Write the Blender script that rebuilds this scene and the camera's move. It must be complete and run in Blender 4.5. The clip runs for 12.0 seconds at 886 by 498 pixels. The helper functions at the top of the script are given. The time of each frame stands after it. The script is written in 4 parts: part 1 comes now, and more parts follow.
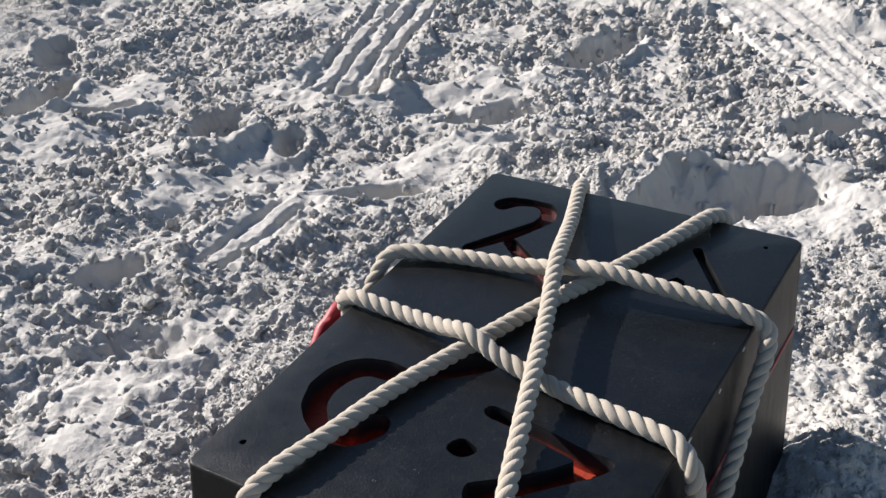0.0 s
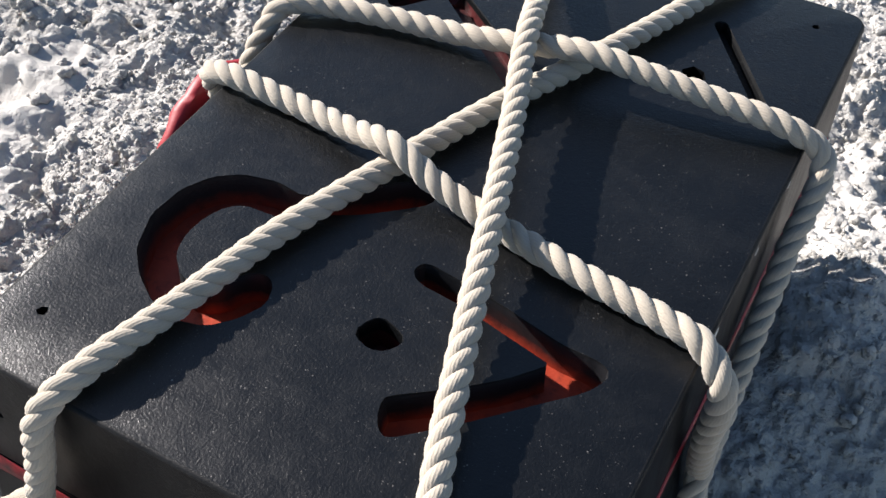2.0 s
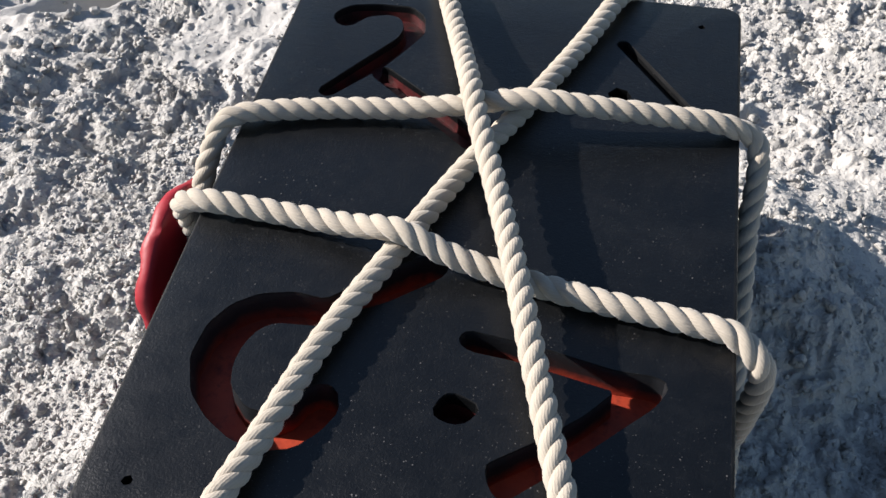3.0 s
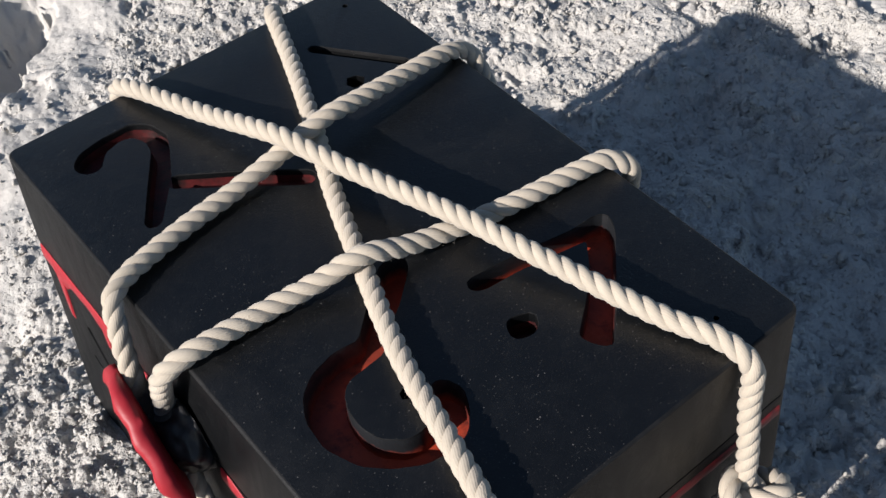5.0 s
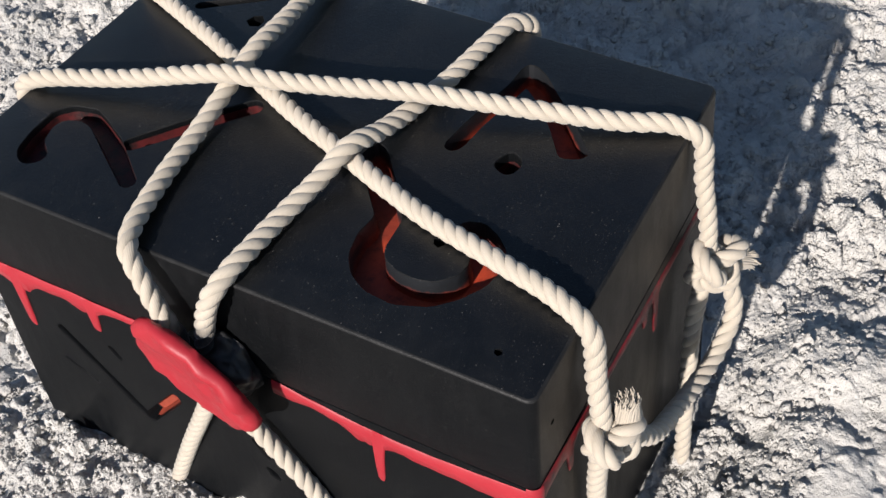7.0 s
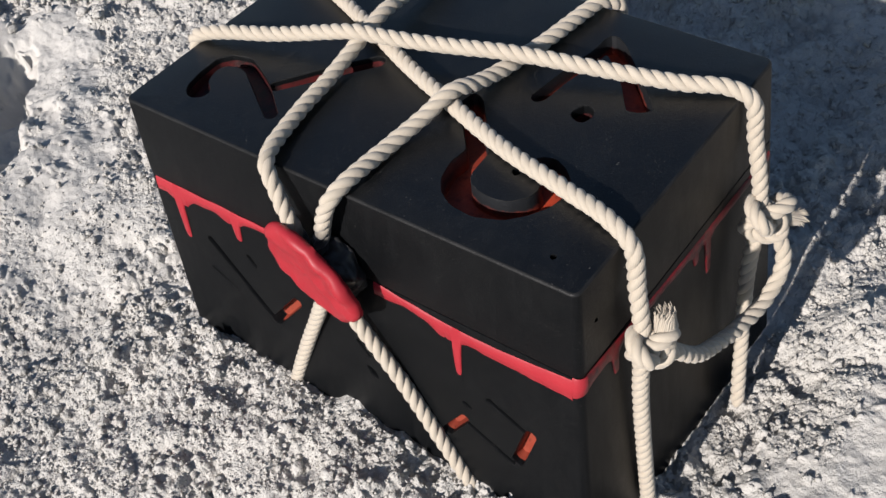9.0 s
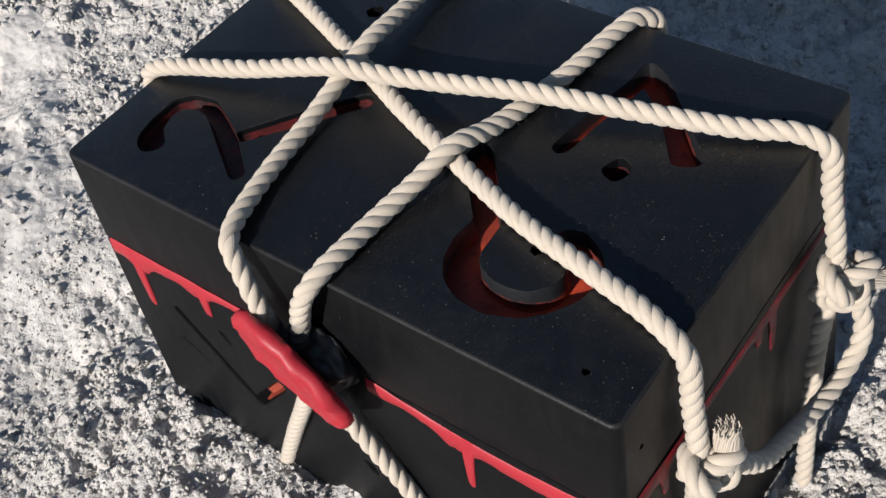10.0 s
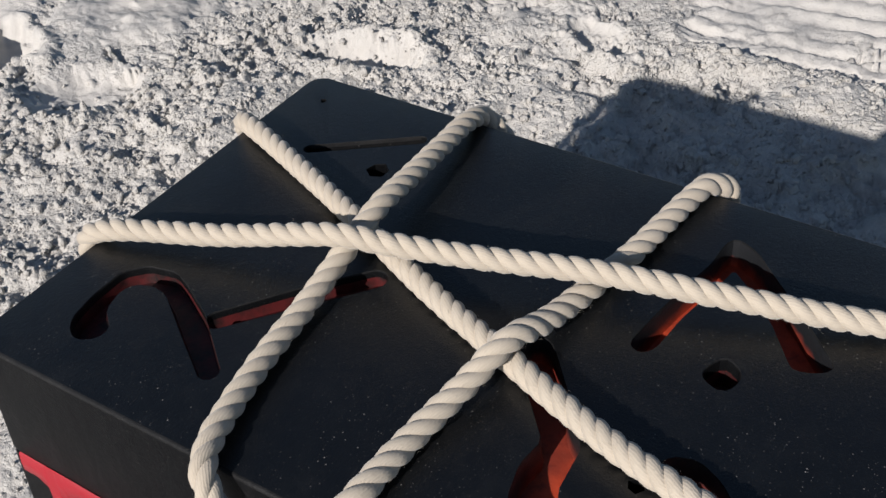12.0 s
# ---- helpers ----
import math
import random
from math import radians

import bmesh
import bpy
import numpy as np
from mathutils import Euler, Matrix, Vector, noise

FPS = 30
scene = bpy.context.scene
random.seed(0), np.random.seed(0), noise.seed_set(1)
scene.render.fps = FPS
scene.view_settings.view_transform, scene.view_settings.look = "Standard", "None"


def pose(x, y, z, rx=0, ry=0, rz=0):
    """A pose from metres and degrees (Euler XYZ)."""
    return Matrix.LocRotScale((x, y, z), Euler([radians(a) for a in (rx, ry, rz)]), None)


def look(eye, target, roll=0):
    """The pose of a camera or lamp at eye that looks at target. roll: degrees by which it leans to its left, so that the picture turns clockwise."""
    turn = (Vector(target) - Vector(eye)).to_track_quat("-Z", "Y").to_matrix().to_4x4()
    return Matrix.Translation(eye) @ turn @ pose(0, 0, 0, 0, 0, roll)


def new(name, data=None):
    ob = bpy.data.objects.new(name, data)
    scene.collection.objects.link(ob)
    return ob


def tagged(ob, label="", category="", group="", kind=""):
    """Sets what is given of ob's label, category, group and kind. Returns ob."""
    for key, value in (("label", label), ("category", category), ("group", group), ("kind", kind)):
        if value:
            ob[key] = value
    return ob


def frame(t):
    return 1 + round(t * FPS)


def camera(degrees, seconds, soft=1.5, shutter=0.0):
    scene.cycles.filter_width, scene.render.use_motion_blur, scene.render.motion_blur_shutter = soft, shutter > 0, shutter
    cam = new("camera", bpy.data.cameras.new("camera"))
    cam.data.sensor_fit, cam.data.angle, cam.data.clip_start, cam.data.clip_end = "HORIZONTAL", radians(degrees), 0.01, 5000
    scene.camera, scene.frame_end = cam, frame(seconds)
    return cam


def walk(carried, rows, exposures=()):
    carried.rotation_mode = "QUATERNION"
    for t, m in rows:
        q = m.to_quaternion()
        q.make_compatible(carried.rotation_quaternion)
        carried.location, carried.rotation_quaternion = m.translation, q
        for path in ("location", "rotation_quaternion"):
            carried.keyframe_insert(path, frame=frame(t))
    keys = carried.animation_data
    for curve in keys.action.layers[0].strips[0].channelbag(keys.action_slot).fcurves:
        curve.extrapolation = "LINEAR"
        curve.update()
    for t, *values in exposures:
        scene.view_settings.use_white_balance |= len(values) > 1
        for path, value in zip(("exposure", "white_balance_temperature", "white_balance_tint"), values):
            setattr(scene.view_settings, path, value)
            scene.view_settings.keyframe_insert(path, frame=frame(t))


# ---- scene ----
cam = camera(45.9, 12.0)
PATH = [
    (0, (0.482, -0.957, 1.233), (-0.432, 0.481, 0.185), -4.0),
    (0.5, (0.384, -0.784, 1.185), (-0.454, 0.571, -0.024), -3.0),
    (1, (0.308, -0.707, 1.102), (-0.397, 0.537, -0.297), 1.2),
    (1.5, (0.278, -0.658, 1.033), (-0.355, 0.544, -0.434), 3.5),
    (2, (0.268, -0.622, 1.047), (-0.332, 0.589, -0.427), 2.5),
    (2.5, (0.232, -0.655, 1.085), (-0.268, 0.619, -0.374), -0.3),
    (2.7, (0.181, -0.685, 1.094), (-0.219, 0.626, -0.362), -0.8),
    (4.3, (-0.21, -0.66, 1.221), (0.111, 0.709, -0.201), -6.1),
    (4.5, (-0.28, -0.695, 1.235), (0.225, 0.602, -0.201), -6.1),
    (5, (-0.38, -0.684, 1.237), (0.378, 0.418, -0.25), -6.3),
    (5.5, (-0.41, -0.56, 1.231), (0.441, 0.411, -0.296), -7.4),
    (6, (-0.489, -0.48, 1.225), (0.443, 0.349, -0.339), -10.3),
    (6.5, (-0.607, -0.459, 1.221), (0.456, 0.225, -0.329), -9.9),
    (7, (-0.696, -0.608, 1.235), (0.398, 0.133, -0.267), -6.9),
    (7.2, (-0.716, -0.679, 1.224), (0.376, 0.121, -0.248), -7.0),
    (8.8, (-0.871, -0.817, 1.31), (0.126, 0.148, -0.13), -10.5),
    (9, (-0.848, -0.802, 1.313), (0.125, 0.182, -0.131), -11.2),
    (9.5, (-0.789, -0.739, 1.305), (0.142, 0.286, -0.139), -14.0),
    (10, (-0.619, -0.64, 1.229), (0.266, 0.342, -0.273), -14.8),
    (10.5, (-0.483, -0.495, 1.11), (0.388, 0.345, -0.482), -11.7),
    (11, (-0.395, -0.429, 1.037), (0.564, 0.312, -0.554), -7.3),
    (11.5, (-0.426, -0.44, 1.055), (0.661, 0.379, -0.411), -6.9),
    (12, (-0.548, -0.388, 1.071), (0.704, 0.558, -0.258), -6.3),
]
walk(cam, [(t, look(eye, target, roll)) for t, eye, target, roll in PATH],
     exposures=[(0, 0.92), (0.5, 0.96), (1, 1.06), (1.5, 1.31), (2.5, 1.17), (4.5, 0.60), (5.5, 0.77), (6.5, 0.71), (7, 0.71), (9.5, 0.54), (10.5, 0.74), (11, 0.90), (11.5, 0.78), (12, 0.36)])

# ---- world, sun, exposure ----
SUN_ELEVATION, SUN_AZIMUTH = 28.6, 1.2      # degrees; the light travels along +x, turned towards -y
world = bpy.data.worlds.new("sky")
scene.world = world
world.use_nodes = True
wn = world.node_tree.nodes
sky = wn.new("ShaderNodeTexSky")
sky.sky_type, sky.sun_disc = "NISHITA", False
sky.sun_elevation, sky.sun_rotation = radians(SUN_ELEVATION), radians(270 + SUN_AZIMUTH)
sky.air_density, sky.dust_density, sky.ozone_density = 1.0, 0.5, 2.2
wn["Background"].inputs[1].default_value = 0.060
world.node_tree.links.new(sky.outputs[0], wn["Background"].inputs[0])
sun = new("sun", bpy.data.lights.new("sun", "SUN"))
sun.data.energy, sun.data.angle, sun.data.color = 4.9, radians(0.8), (1.0, 0.93, 0.885)
sun_from = Vector((-math.cos(radians(SUN_ELEVATION)), math.cos(radians(SUN_ELEVATION)) * math.sin(radians(SUN_AZIMUTH)), math.sin(radians(SUN_ELEVATION))))
sun.matrix_world = look(sun_from * 30, (0, 0, 0))


TOP = 0.44          # height of the chest's lid


# ---- materials ----
class Nodes:
    """A short way to write node materials."""

    def __init__(self, name):
        self.mat = bpy.data.materials.new(name)
        self.mat.use_nodes = True
        self.tree = self.mat.node_tree
        self.bsdf = self.tree.nodes["Principled BSDF"]

    def node(self, kind, **values):
        n = self.tree.nodes.new("ShaderNode" + kind)
        for key, value in values.items():
            setattr(n, key, value)
        return n

    def link(self, a, b):
        self.tree.links.new(a, b)

    def coords(self, which="Object"):
        return self.node("TexCoord").outputs[which]

    def noise(self, scale, detail=4.0, rough=0.55, where=None, distortion=0.0):
        n = self.node("TexNoise")
        n.inputs["Scale"].default_value, n.inputs["Detail"].default_value = scale, detail
        n.inputs["Roughness"].default_value, n.inputs["Distortion"].default_value = rough, distortion
        self.link(where or self.coords(), n.inputs["Vector"])
        return n.outputs["Fac"]

    def ramp(self, fac, *stops):
        n = self.node("ValToRGB")
        while len(n.color_ramp.elements) < len(stops):
            n.color_ramp.elements.new(0.5)
        for e, (at, c) in zip(n.color_ramp.elements, stops):
            e.position, e.color = at, (c, c, c, 1) if isinstance(c, (int, float)) else (*c, 1)
        self.link(fac, n.inputs[0])
        return n.outputs[0]

    def mix(self, fac, a, b, blend="MIX"):
        n = self.node("Mix", data_type="RGBA", blend_type=blend)
        for socket, value in ((n.inputs[0], fac), (n.inputs[6], a), (n.inputs[7], b)):
            if isinstance(value, (int, float)):
                socket.default_value = value
            elif isinstance(value, tuple):
                socket.default_value = (*value, 1)
            else:
                self.link(value, socket)
        return n.outputs[2]

    def math(self, op, a, b=0.0, clamp=False):
        n = self.node("Math", operation=op, use_clamp=clamp)
        for socket, value in zip(n.inputs, (a, b)):
            if isinstance(value, (int, float)):
                socket.default_value = value
            else:
                self.link(value, socket)
        return n.outputs[0]

    def bump(self, *layers):
        """layers: (height, strength, distance), stacked."""
        normal = None
        for height, strength, distance in layers:
            n = self.node("Bump")
            n.inputs["Strength"].default_value, n.inputs["Distance"].default_value = strength, distance
            self.link(height, n.inputs["Height"])
            if normal:
                self.link(normal, n.inputs["Normal"])
            normal = n.outputs[0]
        self.link(normal, self.bsdf.inputs["Normal"])

    def set(self, **values):
        for key, value in values.items():
            socket = self.bsdf.inputs[{"color": "Base Color", "rough": "Roughness", "spec": "Specular IOR Level", "coat": "Coat Weight", "metal": "Metallic", "sheen": "Sheen Weight"}[key]]
            if isinstance(value, (int, float)):
                socket.default_value = value
            elif isinstance(value, tuple):
                socket.default_value = (*value, 1)
            else:
                self.link(value, socket)
        return self


def sand_material():
    m = Nodes("white_sand")
    broad, mid, grain = m.noise(2.3, 4), m.noise(28, 5), m.noise(900, 3, 0.7)
    base = m.mix(m.ramp(broad, (0.3, 0.0), (0.7, 1.0)), (0.418, 0.406, 0.382), (0.486, 0.471, 0.443))
    base = m.mix(m.ramp(mid, (0.42, 0.0), (0.80, 0.4)), base, (0.370, 0.351, 0.322))
    base = m.mix(m.ramp(grain, (0.62, 0.0), (0.80, 0.3)), base, (0.25, 0.238, 0.220))
    m.set(color=base, rough=0.95, spec=0.15)
    where = m.coords()
    bent = m.node("VectorMath", operation="MULTIPLY_ADD")
    wobble = m.node("TexNoise")
    wobble.inputs["Scale"].default_value, wobble.inputs["Detail"].default_value = 70, 3
    m.link(where, wobble.inputs["Vector"])
    m.link(wobble.outputs["Color"], bent.inputs[0])
    bent.inputs[1].default_value = (0.02, 0.02, 0.02)
    m.link(where, bent.inputs[2])
    crumb = m.node("TexVoronoi", feature="SMOOTH_F1")
    crumb.inputs["Scale"].default_value, crumb.inputs["Smoothness"].default_value = 120, 0.35
    m.link(bent.outputs[0], crumb.inputs["Vector"])
    loose = m.node("Attribute", attribute_name="looseness").outputs["Fac"]
    lump = m.math("MULTIPLY", crumb.outputs["Distance"], m.math("MULTIPLY", loose, -1.0))
    swell = m.math("MULTIPLY", m.noise(110, 2, 0.5), m.math("ADD", m.math("MULTIPLY", loose, 0.75), 0.25))
    far = m.math("MULTIPLY", m.noise(20, 4, 0.6), m.node("Attribute", attribute_name="coarse").outputs["Fac"])
    m.bump((far, 1.0, 0.09), (lump, 0.5, 0.0044), (swell, 0.8, 0.0070), (m.math("MULTIPLY", m.noise(240, 2, 0.55), m.math("ADD", m.math("MULTIPLY", loose, 0.7), 0.3)), 0.85, 0.0034), (m.math("MULTIPLY", m.noise(520, 2, 0.6), m.math("ADD", m.math("MULTIPLY", loose, 0.5), 0.5)), 0.75, 0.0020), (grain, 0.5, 0.0009))
    return m.mat


def black_paint_material(name="black_painted_foam", wear=0.0, gloss=0.13, rough=(0.38, 0.50), dusty=0.4):
    m = Nodes(name)
    where = m.coords()
    flat = m.node("Mapping")
    flat.inputs["Scale"].default_value = (1, 1, 0.22)
    m.link(where, flat.inputs[0])
    broad, brush, grain = m.noise(4, 3, where=where), m.noise(55, 5, 0.6, where=flat.outputs[0]), m.noise(450, 3, 0.7, where=where)
    base = m.mix(broad, (0.0024, 0.0028, 0.0033), (0.0038, 0.0042, 0.0048))
    base = m.mix(m.ramp(brush, (0.50, 0.0), (0.85, 0.35 + wear * 0.3)), base, (0.0080, 0.0086, 0.0094))
    # sand dust: many specks under a millimetre, thick in some places and thin in others
    dust = None
    for scale, low, high, much in ((150, 0.060, 0.12, 0.75), (330, 0.090, 0.17, 0.45), (60, 0.028, 0.050, 0.9)):
        cell = m.node("TexVoronoi")
        cell.inputs["Scale"].default_value = scale
        m.link(where, cell.inputs["Vector"])
        tone = m.node("SeparateColor")
        m.link(cell.outputs["Color"], tone.inputs[0])
        grain_of = m.math("MULTIPLY", m.ramp(cell.outputs["Distance"], (low, 1.0), (high, 0.0)), m.ramp(tone.outputs["Red"], (0.25, 0.0), (1.0, much)))
        dust = grain_of if dust is None else m.math("MAXIMUM", dust, grain_of)
    speck = m.math("MULTIPLY", dust, m.ramp(m.noise(9, 4, where=where), (0.36, 0.15 * dusty), (0.60, dusty)), clamp=True)
    base = m.mix(speck, base, (0.22, 0.21, 0.20))
    # thin films of dust wiped about by hand
    film = m.ramp(m.noise(6, 5, 0.65, where=where, distortion=1.2), (0.50, 0.0), (0.75, 0.022 * dusty))
    base = m.mix(film, base, (0.20, 0.195, 0.185))
    # short fine scratches
    thin = m.node("Mapping")
    thin.inputs["Rotation"].default_value = (0, 0, 0.6)
    thin.inputs["Scale"].default_value = (45, 700, 700)
    m.link(where, thin.inputs[0])
    scratch = m.math("MULTIPLY", m.ramp(m.noise(1.0, 2, where=thin.outputs[0]), (0.68, 0.0), (0.76, 1.0)), m.ramp(m.noise(9, 3, where=where), (0.48, 0.0), (0.66, 0.55)))
    base = m.mix(scratch, base, (0.045, 0.046, 0.047))
    if wear:
        base = m.mix(m.math("MULTIPLY", m.ramp(m.noise(25, 5, 0.6, where=where), (0.30, 0.25), (0.70, 1.0)), wear), base, (0.0988, 0.0988, 0.1003))
    m.set(color=base, rough=m.ramp(brush, (0.3, rough[0]), (0.75, rough[1])), spec=gloss)
    m.bump((m.noise(7, 3, where=where), 0.12, 0.004), (m.noise(200, 4, 0.65, where=where), 0.35, 0.0010), (grain, 0.55, 0.0007))
    return m.mat


def carved_red_material():
    m = Nodes("red_orange_carving_paint")
    where = m.coords()
    base = m.mix(m.noise(40, 5, where=where), (0.24, 0.0208, 0.0112), (0.448, 0.064, 0.024))
    base = m.mix(m.ramp(m.noise(60, 4, 0.7, where=where), (0.52, 0.0), (0.72, 0.7)), base, (0.032, 0.0072, 0.0064))
    split = m.node("SeparateXYZ")
    m.link(where, split.inputs[0])
    height = m.math("ADD", split.outputs["Z"], m.math("MULTIPLY", m.noise(70, 4, where=where), 0.012))
    black = m.math("MULTIPLY", m.math("SUBTRACT", height, TOP - 0.0255), 1 / 0.014, clamp=True)
    base = m.mix(black, base, (0.01, 0.0112, 0.0132))
    # mixed towards black along the outer rim of the large hook
    ring = m.node("VectorMath", operation="DISTANCE")
    m.link(where, ring.inputs[0])
    ring.inputs[1].default_value = (-0.128, -0.205, TOP - 0.03)
    rim = m.math("ADD", ring.outputs["Value"], m.math("MULTIPLY", m.noise(45, 3, where=where), 0.012))
    base = m.mix(m.ramp(rim, (0.062, 0.0), (0.080, 0.5), (0.12, 0.5), (0.15, 0.0)), base, (0.01, 0.0112, 0.0132))
    m.set(color=base, rough=0.5, spec=0.3)
    m.bump((m.noise(120, 4), 0.4, 0.0015),)
    return m.mat


def dark_red_material():
    m = Nodes("dark_oversprayed_red")
    base = m.mix(m.ramp(m.noise(45, 5, 0.65), (0.40, 0.0), (0.66, 1.0)), (0.062, 0.0082, 0.0088), (0.0110, 0.0074, 0.0076))
    m.set(color=base, rough=0.5, spec=0.3)
    m.bump((m.noise(120, 4), 0.4, 0.0015),)
    return m.mat


def red_gloss_material(name, coat):
    m = Nodes(name)
    base = m.mix(m.noise(16, 5), (0.24, 0.0096, 0.0176), (0.328, 0.0208, 0.0296))
    m.set(color=base, rough=0.50, spec=0.35, coat=coat)
    m.bump((m.noise(28, 4), 0.35, 0.004), (m.noise(150, 3), 0.2, 0.0012))
    return m.mat


def shaded_red_material():
    """The band's red on the knotted end wall, that end's shade mixed in as black."""
    m = Nodes("shaded_red_paint")
    base = m.mix(m.ramp(m.noise(60, 5, 0.65), (0.40, 0.0), (0.66, 0.85)), (0.165, 0.0085, 0.0135), (0.020, 0.010, 0.011))
    m.set(color=base, rough=0.5, spec=0.3)
    m.bump((m.noise(90, 4), 0.3, 0.0015),)
    return m.mat


def side_red_material():
    """Thin dusty orange-red paint in the small marks of the sealed side."""
    m = Nodes("dusty_red_paint")
    base = m.mix(m.noise(90, 5, 0.65), (0.165, 0.020, 0.012), (0.255, 0.055, 0.030))
    base = m.mix(m.ramp(m.noise(140, 4, 0.7), (0.55, 0.0), (0.72, 0.6)), base, (0.020, 0.012, 0.011))
    m.set(color=base, rough=0.65, spec=0.25)
    m.bump((m.noise(160, 4), 0.4, 0.0012),)
    return m.mat


def rope_material():
    """Cotton rope; near the wax seal it carries a cloud of black spray paint."""
    m = Nodes("cotton_rope")
    where = m.coords("UV")
    wave = m.node("TexWave", wave_type="BANDS", bands_direction="Y")
    wave.inputs["Scale"].default_value, wave.inputs["Distortion"].default_value = 5.0, 3.0
    wave.inputs["Detail"].default_value, wave.inputs["Detail Scale"].default_value = 3.0, 2.0
    m.link(where, wave.inputs["Vector"])
    yarn = wave.outputs["Fac"]
    base = m.mix(m.noise(60, 4), (0.365, 0.318, 0.254), (0.435, 0.390, 0.322))
    base = m.mix(m.ramp(yarn, (0.0, 0.18), (0.35, 0.0)), base, (0.2926, 0.2541, 0.2079))
    spray = m.node("VectorMath", operation="DISTANCE")
    m.link(m.node("NewGeometry").outputs["Position"], spray.inputs[0])
    spray.inputs[1].default_value = (-0.285, -0.006, 0.335)
    cloud = m.math("ADD", spray.outputs["Value"], m.math("MULTIPLY", m.noise(55, 4), 0.03))
    base = m.mix(m.ramp(cloud, (0.055, 1.0), (0.088, 0.0)), base, (0.022, 0.022, 0.023))
    m.set(color=base, rough=0.9, spec=0.15, sheen=0.25)
    m.bump((yarn, 0.22, 0.0010), (m.noise(260, 4, 0.7), 0.35, 0.0009), (m.noise(900, 3, 0.7), 0.4, 0.0005))
    return m.mat


# the sides' paint with more gloss and dust, to brighten the lid's top
LID_BLACK = black_paint_material("brightened_black_lid", 0.0, 0.46, (0.28, 0.38), 1.0)
WORN = black_paint_material("worn_black_edge", 0.16)
SAND, BLACK, CARVED, DIM_RED = sand_material(), black_paint_material(), carved_red_material(), dark_red_material()
RED_PAINT, WAX = red_gloss_material("red_drip_paint", 0.15), red_gloss_material("red_wax", 0.03)
ROPE = rope_material()
SHADED_RED, SIDE_RED = shaded_red_material(), side_red_material()


def black_gloss_material():
    m = Nodes("black_gloss_filler")
    m.set(color=m.mix(m.noise(30, 4), (0.010, 0.010, 0.011), (0.028, 0.028, 0.029)), rough=m.ramp(m.noise(22, 4), (0.35, 0.30), (0.7, 0.6)), spec=0.35)
    m.bump((m.noise(45, 4), 0.5, 0.004),)
    return m.mat


def pale_material(name, dark, light):
    m = Nodes(name)
    m.set(color=m.mix(m.noise(150, 4), dark, light), rough=0.7, spec=0.3)
    m.bump((m.noise(400, 4), 0.4, 0.0006),)
    return m.mat


GLOSS = black_gloss_material()
FOAM, SHELL = pale_material("bare_foam", (0.38, 0.36, 0.33), (0.62, 0.60, 0.56)), pale_material("white_shell", (0.58, 0.56, 0.52), (0.78, 0.77, 0.74))


# ---- small helpers ----
def mesh_object(name, verts, faces, material, parent=None, smooth=True, label=""):
    me = bpy.data.meshes.new(name)
    me.from_pydata([tuple(v) for v in verts], [], faces)
    me.materials.append(material)
    me.polygons.foreach_set("use_smooth", [smooth] * len(me.polygons))
    me.update()
    ob = new(name, me)
    ob.parent = parent
    return tagged(ob, label)


def part(name, bm, material, parent, label="", angle=None):
    """Links a bmesh as one mesh object under a thing or a part."""
    me = bpy.data.meshes.new(name)
    bmesh.ops.recalc_face_normals(bm, faces=bm.faces)
    bm.to_mesh(me)
    bm.free()
    for mat in (material if isinstance(material, (list, tuple)) else [material]):
        me.materials.append(mat)
    me.polygons.foreach_set("use_smooth", [True] * len(me.polygons))
    if angle:
        me.set_sharp_from_angle(angle=radians(angle))
    ob = new(name, me)
    ob.parent = parent
    return tagged(ob, label)


def empty(name, label, category, group="", at=(0, 0, 0)):
    ob = new(name)
    ob.location = at
    bpy.context.view_layer.update()
    return tagged(ob, label, category, group)


def spline(points, step):
    """Evenly spaced points on a Catmull-Rom curve through the given ones."""
    p = np.array(points, float)
    p = np.vstack([2 * p[0] - p[1], p, 2 * p[-1] - p[-2]])
    out = []
    for i in range(1, len(p) - 2):
        a, b, c, d = p[i - 1:i + 3]
        # centripetal spacing keeps tight bends from overshooting
        t0, t1 = 0.0, max(np.linalg.norm((b - a)[:3]), 1e-6) ** 0.5
        t2 = t1 + max(np.linalg.norm((c - b)[:3]), 1e-6) ** 0.5
        t3 = t2 + max(np.linalg.norm((d - c)[:3]), 1e-6) ** 0.5
        for t in np.linspace(t1, t2, 24, endpoint=False):
            a1 = (t1 - t) / (t1 - t0) * a + (t - t0) / (t1 - t0) * b
            a2 = (t2 - t) / (t2 - t1) * b + (t - t1) / (t2 - t1) * c
            a3 = (t3 - t) / (t3 - t2) * c + (t - t2) / (t3 - t2) * d
            b1 = (t2 - t) / (t2 - t0) * a1 + (t - t0) / (t2 - t0) * a2
            b2 = (t3 - t) / (t3 - t1) * a2 + (t - t1) / (t3 - t1) * a3
            out.append((t2 - t) / (t2 - t1) * b1 + (t - t1) / (t2 - t1) * b2)
    out.append(p[-2])
    out = np.array(out)
    run = np.concatenate([[0], np.cumsum(np.linalg.norm(np.diff(out[:, :3], axis=0), axis=1))])
    at = np.linspace(0, run[-1], max(3, int(run[-1] / step) + 1))
    return np.stack([np.interp(at, run, out[:, k]) for k in range(out.shape[1])], 1)


# ---- the chest: outline at a height ----
SEAM, BOTTOM = 0.305, -0.20
# corners of the lid, a hand-cut block that is not quite square
NORTH_WEST, NORTH_EAST, SOUTH_WEST, SOUTH_EAST = (-0.255, 0.374), (0.245, 0.368), (-0.244, -0.379), (0.230, -0.383)


